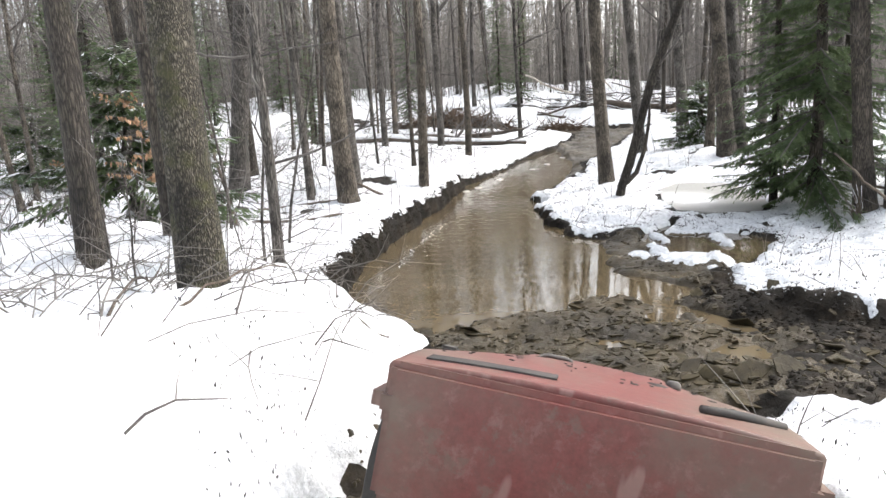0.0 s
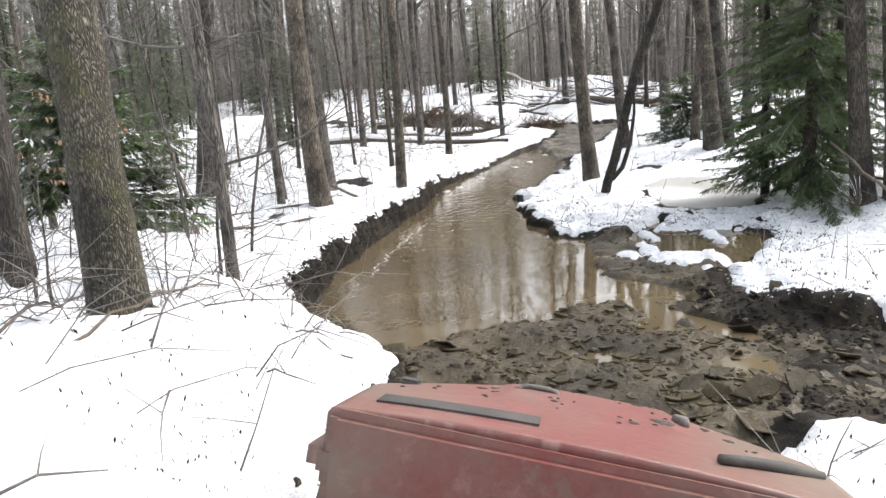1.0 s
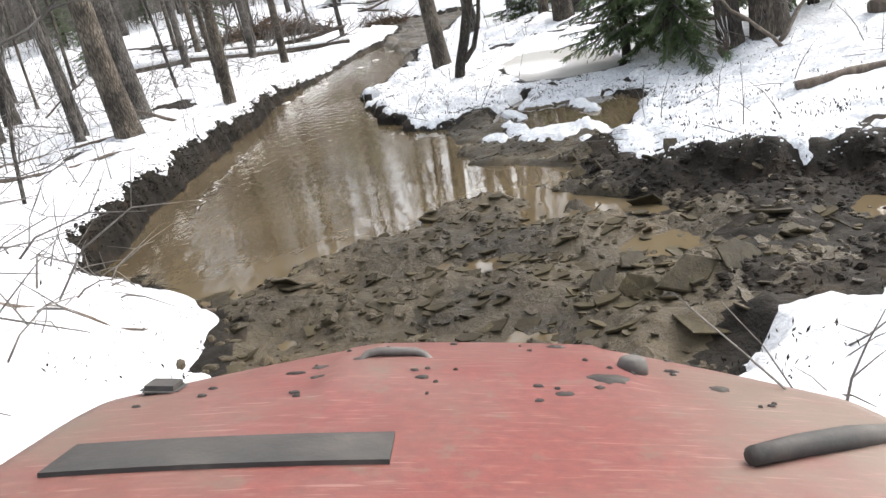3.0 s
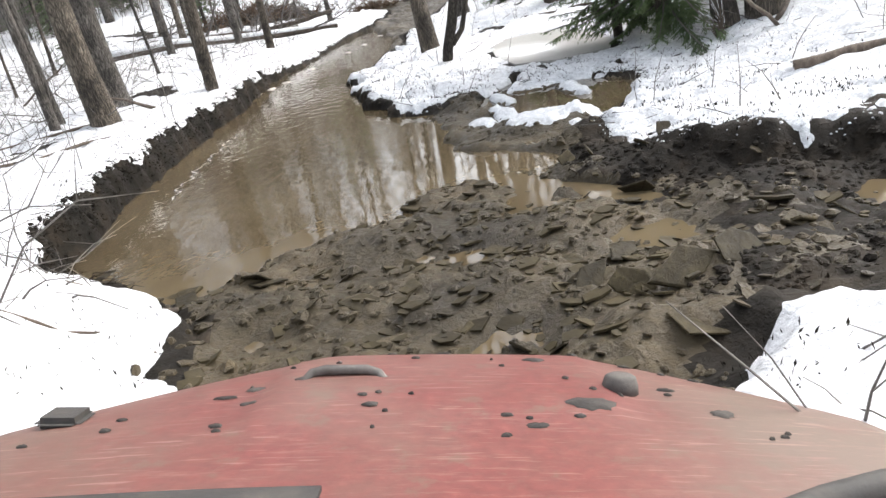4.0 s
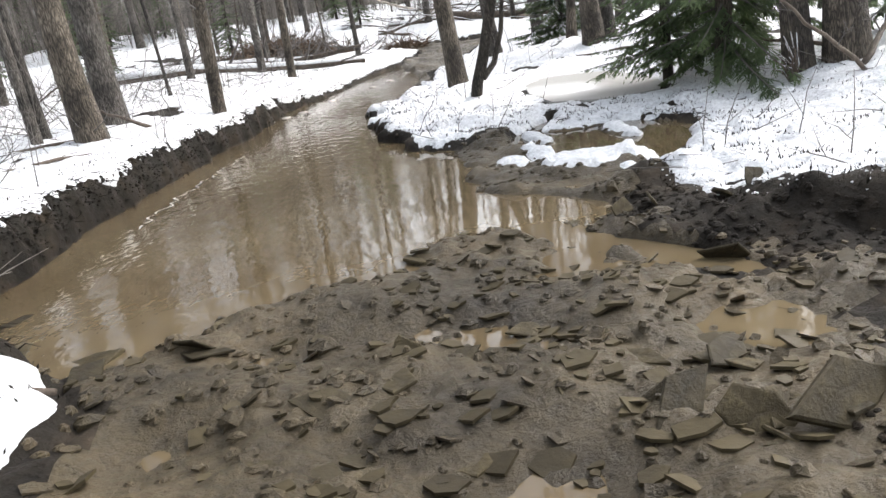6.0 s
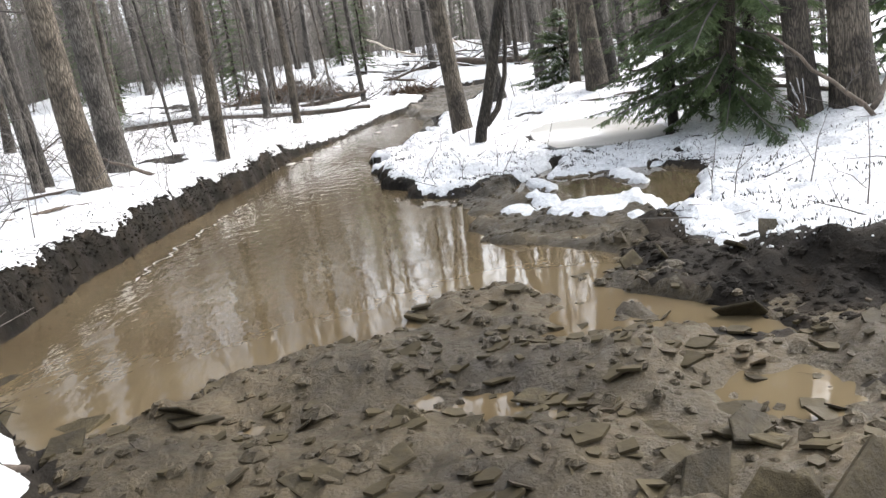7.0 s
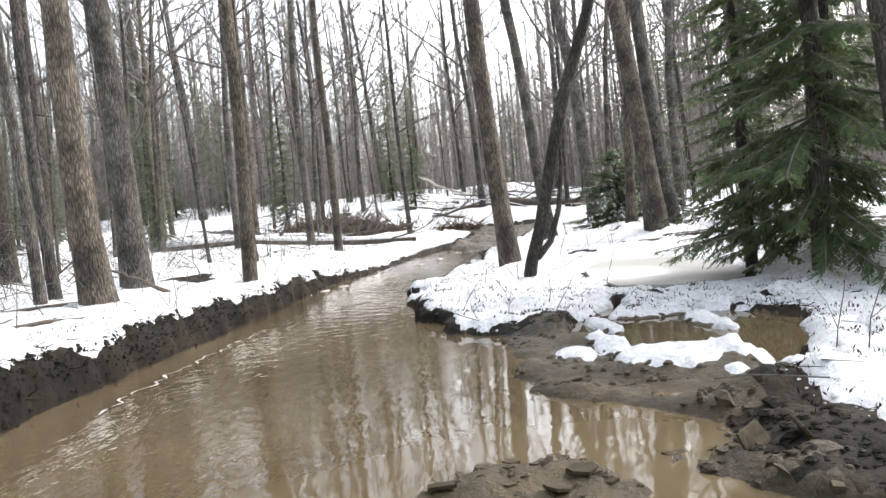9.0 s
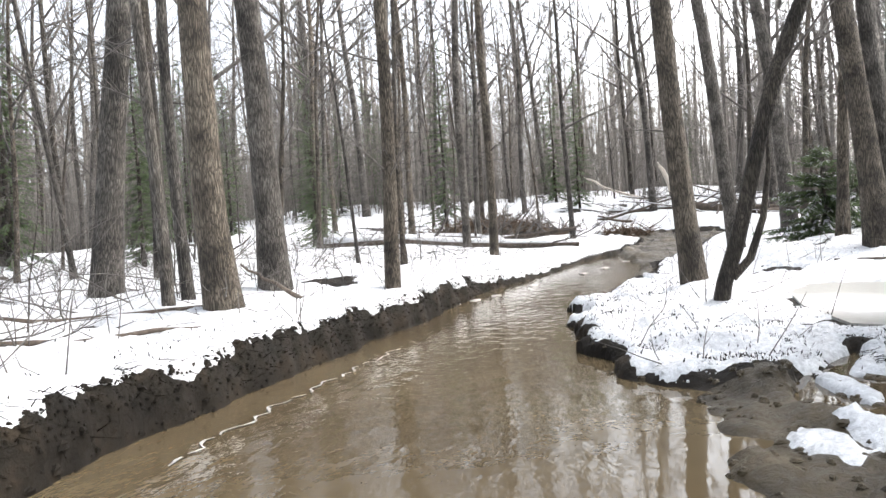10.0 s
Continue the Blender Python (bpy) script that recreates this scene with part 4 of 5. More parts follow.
snag = new("broken_snag")
snag.matrix_basis = stand(6.14, 41.3)
w = Build()
w.tube([(0.03, 0, -0.2), (0.0, 0, 0.1), (-0.06, 0.01, 0.42)], [0.20, 0.16, 0.14], 10, 0.25, 3)
add_part("stump", w.mesh("stump", BARK_GREY), snag)
w = Build()
w.tube([(-0.04, 0, 0.3), (-0.15, 0.02, 0.8), (-0.33, 0, 1.25), (-0.42, 0.02, 1.5)], [0.13, 0.125, 0.10, 0.05], 9, 0.35, 5)
for q in range(6):
    a = q * 1.05
    w.tube([(-0.30 + 0.06 * math.cos(a), 0.06 * math.sin(a), 1.15), (-0.42 + 0.08 * math.cos(a), 0.07 * math.sin(a), 1.5), (-0.54 - 0.03 * q, 0.05 * math.sin(a), 1.62 + 0.14 * (q % 3))], [0.05, 0.035, 0.006], 5)
w.tube([(-0.05, 0, 1.0), (0.25, 0, 0.75), (0.6, 0, 0.35)], [0.04, 0.05, 0.03], 6)
add_part("splinter", w.mesh("splinter", FRESHWOOD), snag, "pale freshly torn wood")
tagged(snag, "snapped leaning tree stump with pale splintered wood", "stump")

# twigs and dead stalks over the heap of leaf mould and round the end of the left bank
heap = Build()
pick = random.Random(78)
for q in range(900):
    if q % 3:
        x, y = pick.gauss(-1.6, 1.3), pick.gauss(33.6, 0.55)
    else:
        x, y = pick.uniform(0.6, 4.2), pick.gauss(33.3, 0.45)
    L = pick.uniform(0.3, 1.1)
    heap.tube(wander(pick, (x, y, ground_at(x, y) + 0.01), (pick.uniform(-1, 1), pick.uniform(-1, 1), pick.uniform(0.0, 0.5)), L, 3, 0.25), [0.016, 0.013, 0.010, 0.004], 4)
tagged(new("brush_heap", heap.mesh("brush_heap", BROWNWOOD)), "low heap of brown brush and leaf mould behind the bank", "brush", kind="stuff")

# ---- beech sapling with dry leaves ----
beech = new("beech_sapling")
beech.matrix_basis = stand(-3.7, 7.9, 0, 0.62)
w, lv, tg = Build(), Build(), Build()
line = wander(rng, (0, 0, -0.1), (0.1, 0, 1), 2.7, 6, 0.06)
w.tube(line, [0.02, 0.018, 0.015, 0.012, 0.01, 0.007, 0.004], 6)
for q in range(34):
    t = rng.uniform(2.2, 5.9)
    at = line[int(t)].lerp(line[int(t) + 1], t - int(t))
    a = rng.uniform(0, 6.28)
    tw = wander(rng, at, (math.cos(a), math.sin(a), 0.25), rng.uniform(0.35, 0.8), 3, 0.15)
    tg.tube(tw, [0.006, 0.005, 0.004, 0.002], 3)
    for s in range(13):
        p = tw[1].lerp(tw[3], rng.random())
        lv.blade(p, p + Vector((rng.uniform(-0.05, 0.05), rng.uniform(-0.05, 0.05), rng.uniform(-0.12, -0.05))), 0.022, (rng.uniform(-1, 1), rng.uniform(-1, 1), 0.2))
add_part("stem", w.mesh("stem", TWIG), beech)
tagged(add_part("twigs", tg.mesh("twigs", TWIG), beech), kind="stuff")
tagged(add_part("leaves", lv.mesh("leaves", DRYLEAF, False), beech, "curled tan dry leaves"), kind="stuff")
tagged(beech, "beech sapling still holding tan dry leaves", "sapling")
copy_thing(beech, stand(-4.5, 8.2, 140, 0.7))

# ---- litter, roots and clods ----
litter = Build()
placed = 0
while placed < 9000:
    x = rng.uniform(-8, 7)
    y = 2.5 + 20 * rng.random() ** 1.3
    g = channel_gap(x, y)
    if g < 0.02 - 0.1 * (x > 1.5) or (g > 0.45 and rng.random() < 0.72) or (x < 0 and g > 0.4 and rng.random() < 0.5):
        continue
    if pond_gap(x, y) < 0.1 or noise.noise((x * 1.7, y * 1.7, 3.0)) + 0.6 * noise.noise((x * 5, y * 5, 9.0)) < 0.08:
        continue
    z = ground_at(x, y) + snow_at(x, y) + 0.006
    a = rng.uniform(0, 6.28)
    s = rng.uniform(0.005, 0.018)
    litter.blade((x, y, z - 0.004), (x + s * math.cos(a), y + s * math.sin(a), z + rng.uniform(0.0, 0.03)), s * rng.uniform(0.15, 0.4), (rng.uniform(-0.5, 0.5), rng.uniform(-0.5, 0.5), 1))
    placed += 1
while placed < 13000:
    x = rng.uniform(1.0, 6.5)
    y = rng.uniform(5.0, 17)
    g = channel_gap(x, y)
    if g < 0.03 or g > 1.6 or pond_gap(x, y) < 0.05 or rng.random() < g * 0.4 or noise.noise((x * 2.3, y * 2.3, 5.0)) + 0.6 * noise.noise((x * 8, y * 8, 1.0)) < 0.10:
        continue
    z = ground_at(x, y) + snow_at(x, y) + 0.004
    a = rng.uniform(0, 6.28)
    s = rng.uniform(0.006, 0.020)
    litter.blade((x, y, z - 0.004), (x + s * math.cos(a), y + s * math.sin(a), z + rng.uniform(0.0, 0.035)), s * rng.uniform(0.15, 0.45), (rng.uniform(-0.7, 0.7), rng.uniform(-0.7, 0.7), 1))
    placed += 1
tagged(new("leaf_litter", litter.mesh("leaf_litter", LITTER, False)), "small dark leaves and bits scattered on the snow", "leaves", kind="stuff")

sticks = Build()
placed = 0
while placed < 1300:
    x = rng.uniform(-9, 7)
    y = 3 + 21 * rng.random()
    if channel_gap(x, y) < 0.1 or pond_gap(x, y) < 0.1 or (x > 0.8 and rng.random() < 0.5):
        continue
    z = ground_at(x, y) + 0.03
    L = rng.uniform(0.15, 0.7)
    upright = rng.random() < 0.4
    head = (rng.uniform(-0.5, 0.5), rng.uniform(-0.5, 0.5), 1) if upright else (rng.uniform(-1, 1), rng.uniform(-1, 1), 0.15)
    ln = wander(rng, (x, y, z), head, L, 3, 0.25)
    sticks.tube(ln, [0.005, 0.004, 0.003, 0.0015], 3)
    if rng.random() < 0.6:
        sticks.tube(wander(rng, ln[1], (rng.uniform(-1, 1), rng.uniform(-1, 1), 0.6), L * 0.5, 2, 0.2), [0.003, 0.002, 0.001], 3)
    placed += 1
while placed < 1600:
    x = rng.uniform(-9, 0.5)
    y = rng.uniform(6.5, 26)
    if channel_gap(x, y) < 0.5 or channel_gap(x + 0.8, y) < 0.3:
        continue
    L = rng.uniform(0.6, 2.4)
    r = rng.uniform(0.004, 0.011)
    ln = wander(rng, (x, y, ground_at(x, y) + 0.02), (rng.uniform(-1, 1), rng.uniform(-1, 1), rng.uniform(0.02, 0.6)), L, 4, 0.22)
    sticks.tube(ln, [r, r * 0.85, r * 0.7, r * 0.5, r * 0.2], 4)
    for k in range(3):
        a = ln[rng.randint(1, 3)]
        sticks.tube(wander(rng, a, (rng.uniform(-1, 1), rng.uniform(-1, 1), rng.uniform(0, 1)), L * 0.35, 2, 0.25), [r * 0.5, r * 0.35, r * 0.12], 3)
    placed += 1
while placed < 1880:
    x = rng.uniform(-3.4, -0.6)
    y = rng.uniform(2.2, 6.4)
    if channel_gap(x, y) < 0.25 or math.hypot(x + 1.25, y - 3.72) < 0.22:
        continue
    a = rng.uniform(0, 6.28)
    L = rng.uniform(0.25, 0.8)
    up = rng.uniform(0.3, 1.4)
    r = rng.uniform(0.002, 0.0065)
    base = Vector((x, y, ground_at(x, y)))
    side = Vector((math.cos(a), math.sin(a), 0)) * L
    ln = [base, base + side * 0.25 + Vector((0, 0, 0.22 * L * up)), base + side * 0.6 + Vector((rng.uniform(-0.05, 0.05), 0, 0.34 * L * up)), base + side + Vector((0, rng.uniform(-0.08, 0.08), 0.28 * L * up))]
    sticks.tube(ln, [r, r * 0.9, r * 0.7, r * 0.3], 4)
    sticks.tube(wander(rng, ln[2], (rng.uniform(-1, 1), rng.uniform(-1, 1), 0.5), L * 0.35, 2, 0.2), [r * 0.6, r * 0.4, r * 0.2], 3)
    placed += 1
tagged(new("twig_litter", sticks.mesh("twig_litter", TWIG)), "thin dry twigs and stalks poking from the snow", "twigs", kind="stuff")

fringe = Build()
for (ax, ay), (bx, by) in zip(CHANNEL[6:20] + CHANNEL[30:34] + CHANNEL[43:50], CHANNEL[7:21] + CHANNEL[31:35] + CHANNEL[44:51]):
    run = math.hypot(bx - ax, by - ay)
    for q in range(int(run * 45)):
        t = rng.random()
        off = rng.uniform(-0.02, 0.2)
        x = ax + (bx - ax) * t - off * (by - ay) / run
        y = ay + (by - ay) * t + off * (bx - ax) / run
        z = ground_at(x, y)
        L = rng.uniform(0.03, 0.10)
        fringe.tube([(x, y, z), (x + rng.uniform(-0.03, 0.05), y + rng.uniform(-0.05, 0.05), z + L * 0.4), (x + rng.uniform(0.02, 0.14), y + rng.uniform(-0.08, 0.08), z + L * rng.uniform(-0.3, 0.6))], [0.004, 0.003, 0.001], 3)
tagged(new("bank_roots", fringe.mesh("bank_roots", LITTER)), "dark roots and dead grass hanging from the bank", "roots", kind="stuff")


def lump(b, rng, at, sx, sy, sz):
    start = len(b.v)
    for k in range(3):
        zz = (-0.5, 0.35, 0.9)[k]
        rr = (1.0, 0.85, 0.35)[k]
        for j in range(6):
            a = j * math.pi / 3 + k * 0.4
            r = rr * rng.uniform(0.7, 1.2)
            b.v.append((at[0] + sx * r * math.cos(a), at[1] + sy * r * math.sin(a), at[2] + sz * zz))
    for k in range(2):
        for j in range(6):
            p, q = start + 6 * k + j, start + 6 * k + (j + 1) % 6
            b.f.append((p, q, q + 6, p + 6))
    b.f.append(tuple(range(start + 12, start + 18)))


clods = Build()
placed = 0
while placed < 260:
    x = rng.gauss(1.5, 1.3)
    y = rng.gauss(4.9, 1.4)
    if channel_gap(x, y) > 0 or ground_at(x, y) < -0.02:
        continue
    z = ground_at(x, y)
    n = rng.randint(4, 6)
    r = rng.uniform(0.015, 0.05)
    tx, ty = rng.gauss(0, 0.35), rng.gauss(0, 0.35)
    i = len(clods.v)
    ring = [(r * rng.uniform(0.6, 1.1) * math.cos(6.28 * j / n), r * rng.uniform(0.6, 1.1) * math.sin(6.28 * j / n)) for j in range(n)]
    for up in (0.0, 0.008):
        clods.v += [(x + u, y + v, z + up + u * tx + v * ty) for u, v in ring]
    clods.f += [(i + j, i + (j + 1) % n, i + n + (j + 1) % n, i + n + j) for j in range(n)] + [tuple(range(i + n, i + 2 * n))]
    placed += 1
while placed < 1500:
    x = rng.uniform(-1.5, 5.0)
    y = rng.uniform(1.8, 11.5)
    g = channel_gap(x, y)
    if g > (-0.3 if x > 1.7 and y < 7.2 else 0.1) or (g > -0.06 and x < 0.5 and y > 5.8) or (y < 3.2 and g > -0.15):
        continue
    z = ground_at(x, y)
    if z < -0.02:
        continue
    s = rng.uniform(0.008, 0.03) * (1 + 1.2 * rng.random() ** 6)
    lump(clods, rng, (x, y, z), s * rng.uniform(0.7, 1.5), s * rng.uniform(0.7, 1.5), s * rng.uniform(0.4, 0.9))
    placed += 1
crumble = Build()
grit = random.Random(63)
placed = 0
while placed < 3600:
    x = grit.uniform(-1.9, 1.0)
    y = grit.uniform(6.0, 19)
    g = channel_gap(x, y)
    if g < -0.04 or g > 0.15 or x > 0.16 * (y - 12):
        continue
    s = grit.uniform(0.005, 0.016) * (1 + 1.6 * grit.random() ** 6)
    lump(crumble, grit, (x, y, ground_at(x, y)), s * grit.uniform(0.6, 1.5), s * grit.uniform(0.6, 1.5), s * grit.uniform(0.4, 1.0))
    placed += 1
while placed < 5200:
    x, y = grit.uniform(1.9, 6.0), grit.uniform(4.3, 7.2)
    g = channel_gap(x, y)
    if g < -0.45 or g > 0.06 or ground_at(x, y) < 0.0:
        continue
    s = grit.uniform(0.006, 0.02) * (1 + 1.8 * grit.random() ** 6)
    lump(crumble, grit, (x, y, ground_at(x, y)), s * grit.uniform(0.6, 1.5), s * grit.uniform(0.6, 1.5), s * grit.uniform(0.3, 0.8))
    placed += 1
tagged(new("bank_soil", crumble.mesh("bank_soil", LITTER, False)), "dark crumbling soil on the cut bank", "soil", kind="stuff")
tagged(new("mud_clods", clods.mesh("mud_clods", MUD, False)), "churned clods of wet mud", "mud", kind="stuff")

crumbs = Build()
rng = random.Random(58)
placed = 0
while placed < 900:
    x = rng.uniform(1.5, 6.0)
    y = rng.uniform(4.6, 14.5)
    g = channel_gap(x, y)
    if g < 0.05 or g > 0.3 or ground_at(x, y) < 0.0:
        continue
    s = rng.uniform(0.003, 0.008) * (1 + 1.5 * rng.random() ** 5)
    lump(crumbs, rng, (x, y, ground_at(x, y) + max(snow_at(x, y), 0)), s * rng.uniform(0.7, 1.5), s * rng.uniform(0.7, 1.5), s * rng.uniform(0.4, 0.8))
    placed += 1
tagged(new("snow_crumbs", crumbs.mesh("snow_crumbs", SNOW)), "small crumbs of snow fallen along the bank edge", "snow", kind="stuff")

# ---- broken shale slabs ----
def slab_mesh(seed):
    r = random.Random(seed)
    n = r.randint(4, 7)
    t = r.uniform(0.05, 0.11)
    ring, top, low = [], [], []
    for j in range(n):
        a = 2 * math.pi * (j + r.uniform(-0.3, 0.3)) / n
        q = r.uniform(0.6, 1.05)
        ring.append((q * math.cos(a), q * 0.75 * math.sin(a)))
    b = Build()
    for sc, z in ((0.93, -t), (1.0, -t * 0.5), (1.0, t * 0.35), (0.92, t * 0.6)):
        b.v += [(x * sc, y * sc, z + r.uniform(-0.1, 0.1) * t) for x, y in ring]
    for k in range(3):
        for j in range(n):
            b.f.append((k * n + j, k * n + (j + 1) % n, (k + 1) * n + (j + 1) % n, (k + 1) * n + j))
    b.f.append(tuple(range(3 * n, 4 * n)))
    b.f.append(tuple(range(n - 1, -1, -1)))
    return b.mesh("flat_rock", SLATE, False)


slabs = [slab_mesh(700 + i) for i in range(10)]


def slab(x, y, size, tilt_x, tilt_y, turn, label, up=0.0):
    o = new("flat_rock", slabs[rng.randint(0, 9)])
    o.matrix_basis = pose(x, y, max(ground_at(x, y), -0.02) + up * 0.6, tilt_x, tilt_y, turn) @ Matrix.Diagonal((size, size, size, 1))
    tagged(o, label, "rock", "broken shale slabs in the mud")


# the large ones on the bar
for x, y, s, tx, ty, tz, up in ((1.83, 5.05, 0.17, 25, 10, 30, 0.05), (2.33, 5.98, 0.20, 55, 0, 150, 0.07), (1.93, 4.65, 0.27, 50, 8, 10, 0.10), (2.2, 4.7, 0.24, 42, -10, 40, 0.08), (1.72, 4.68, 0.2, 55, 5, -12, 0.08), (1.58, 4.82, 0.2, 30, -12, 25, 0.05),
                            (1.85, 5.0, 0.14, 10, 12, 80, 0.03), (2.15, 6.75, 0.13, 65, 5, 20, 0.07), (2.3, 6.7, 0.12, 55, 10, 70, 0.06), (2.62, 6.55, 0.16, 35, 0, 100, 0.05),
                            (2.75, 6.5, 0.12, 60, 15, 10, 0.06), (1.95, 6.9, 0.12, 15, 5, 0, 0.03), (2.1, 3.95, 0.20, 12, 4, 60, 0.03), (1.75, 4.2, 0.18, 8, -6, 110, 0.02),
                            (2.6, 4.9, 0.17, 30, 20, 15, 0.05), (1.35, 5.6, 0.15, 10, 5, 33, 0.03), (0.44, 9.46, 0.07, 12, 10, 0, 0.03), (-0.8, 6.4, 0.28, 6, 8, 50, 0.03),
                            (-0.45, 6.1, 0.24, 4, -8, 20, 0.03), (-0.3, 5.75, 0.2, 12, 6, 70, 0.03), (0.1, 5.9, 0.2, 9, 4, 140, 0.02), (-1.0, 6.9, 0.2, 5, 5, 30, 0.03)):
    slab(x, y, s * 0.72, tx, ty, tz, "large tilted shale slab smeared with mud", up * 0.6)
placed = 0
while placed < 120:
    x = rng.gauss(1.5, 1.1)
    y = rng.gauss(5.2, 1.1)
    if channel_gap(x, y) > (-0.4 if x > 1.7 else -0.05) or y < 2.4 or y > 8.5:
        continue
    if ground_at(x, y) < -0.03:
        continue
    s = 0.03 + 0.11 * rng.random() ** 3
    steep = rng.random() < 0.25
    slab(x, y, s, rng.uniform(20, 50) if steep else rng.uniform(-11, 11), rng.uniform(-11, 11), rng.uniform(0, 360), "flat broken shale piece lying in wet mud", -0.008)
    placed += 1

flakes = Build()
rng = random.Random(91)
placed = 0
while placed < 330:
    x = rng.gauss(1.8, 1.1)
    y = rng.gauss(5.1, 1.3)
    if channel_gap(x, y) > (-0.4 if x > 1.7 else -0.03) or y < 2.0 or y > 9.0 or ground_at(x, y) < -0.02:
        continue
    z = ground_at(x, y) + 0.004
    n = rng.randint(4, 6)
    r = 0.022 + 0.05 * rng.random() ** 2
    tx, ty = rng.gauss(0, 0.18), rng.gauss(0, 0.18)
    turn = rng.uniform(0, 6.28)
    i = len(flakes.v)
    ring = [(r * q * math.cos(turn + 6.28 * j / n), 0.75 * r * q * math.sin(turn + 6.28 * j / n)) for j, q in enumerate([rng.uniform(0.6, 1.15) for k in range(n)])]
    for up in (-0.004, 0.007):
        flakes.v += [(x + u, y + v, z + up + u * tx + v * ty) for u, v in ring]
    flakes.f += [(i + j, i + (j + 1) % n, i + n + (j + 1) % n, i + n + j) for j in range(n)] + [tuple(range(i + n, i + 2 * n))]
    placed += 1
tagged(new("shale_flakes", flakes.mesh("shale_flakes", SLATE, False)), "small thin flakes of olive-brown shale in the mud", "rock", kind="stuff")

# ---- slush on the stream ----
w = Build()
pts = []
for i in range(70):
    t = i / 69
    pts.append((-0.96 + 0.37 * t ** 1.4 + 0.03 * math.sin(t * 31) + 0.025 * math.sin(t * 83 + 1) + rng.uniform(-0.012, 0.012), 8.75 + 3.4 * t))
for i, (x, y) in enumerate(pts):
    wd = 0.006 + 0.010 * abs(math.sin(i * 0.9)) * rng.random()
    w.v += [(x - wd, y, 0.008), (x + wd, y, 0.008)]
w.f = [(2 * i, 2 * i + 1, 2 * i + 3, 2 * i + 2) for i in range(len(pts) - 1) if rng.random() < 0.86]
tagged(new("foam_line", w.mesh("foam_line", FOAM)), "thin pale line of slush floating on brown water", "slush", kind="stuff")


def slush(x, y, rx, ry, seed):
    r = random.Random(seed)
    b = Build()
    z = float(water_level(y))
    n = 14
    for zz, sc in ((z - 0.01, 1.0), (z + 0.005, 0.96)):
        b.v += [(x + rx * sc * math.cos(2 * math.pi * j / n) * r.uniform(0.6, 1.1), y + ry * sc * math.sin(2 * math.pi * j / n) * r.uniform(0.6, 1.1), zz) for j in range(n)]
    b.f = [(j, (j + 1) % n, n + (j + 1) % n, n + j) for j in range(n)] + [tuple(range(n, 2 * n))]
    tagged(new("slush_patch", b.mesh("slush_patch", FOAM)), "thin patch of slush on the stream", "slush", "slush patches on the stream")


for i, (x, y, rx, ry) in enumerate(((-0.68, 16.2, 0.12, 0.25), (-0.42, 16.6, 0.12, 0.2), (-0.15, 17.1, 0.10, 0.2), (0.38, 18.5, 0.10, 0.22), (1.30, 20.5, 0.10, 0.3), (1.78, 21.7, 0.10, 0.4), (2.4, 23.5, 0.10, 0.4))):
    slush(x, y, rx, ry, 40 + i)

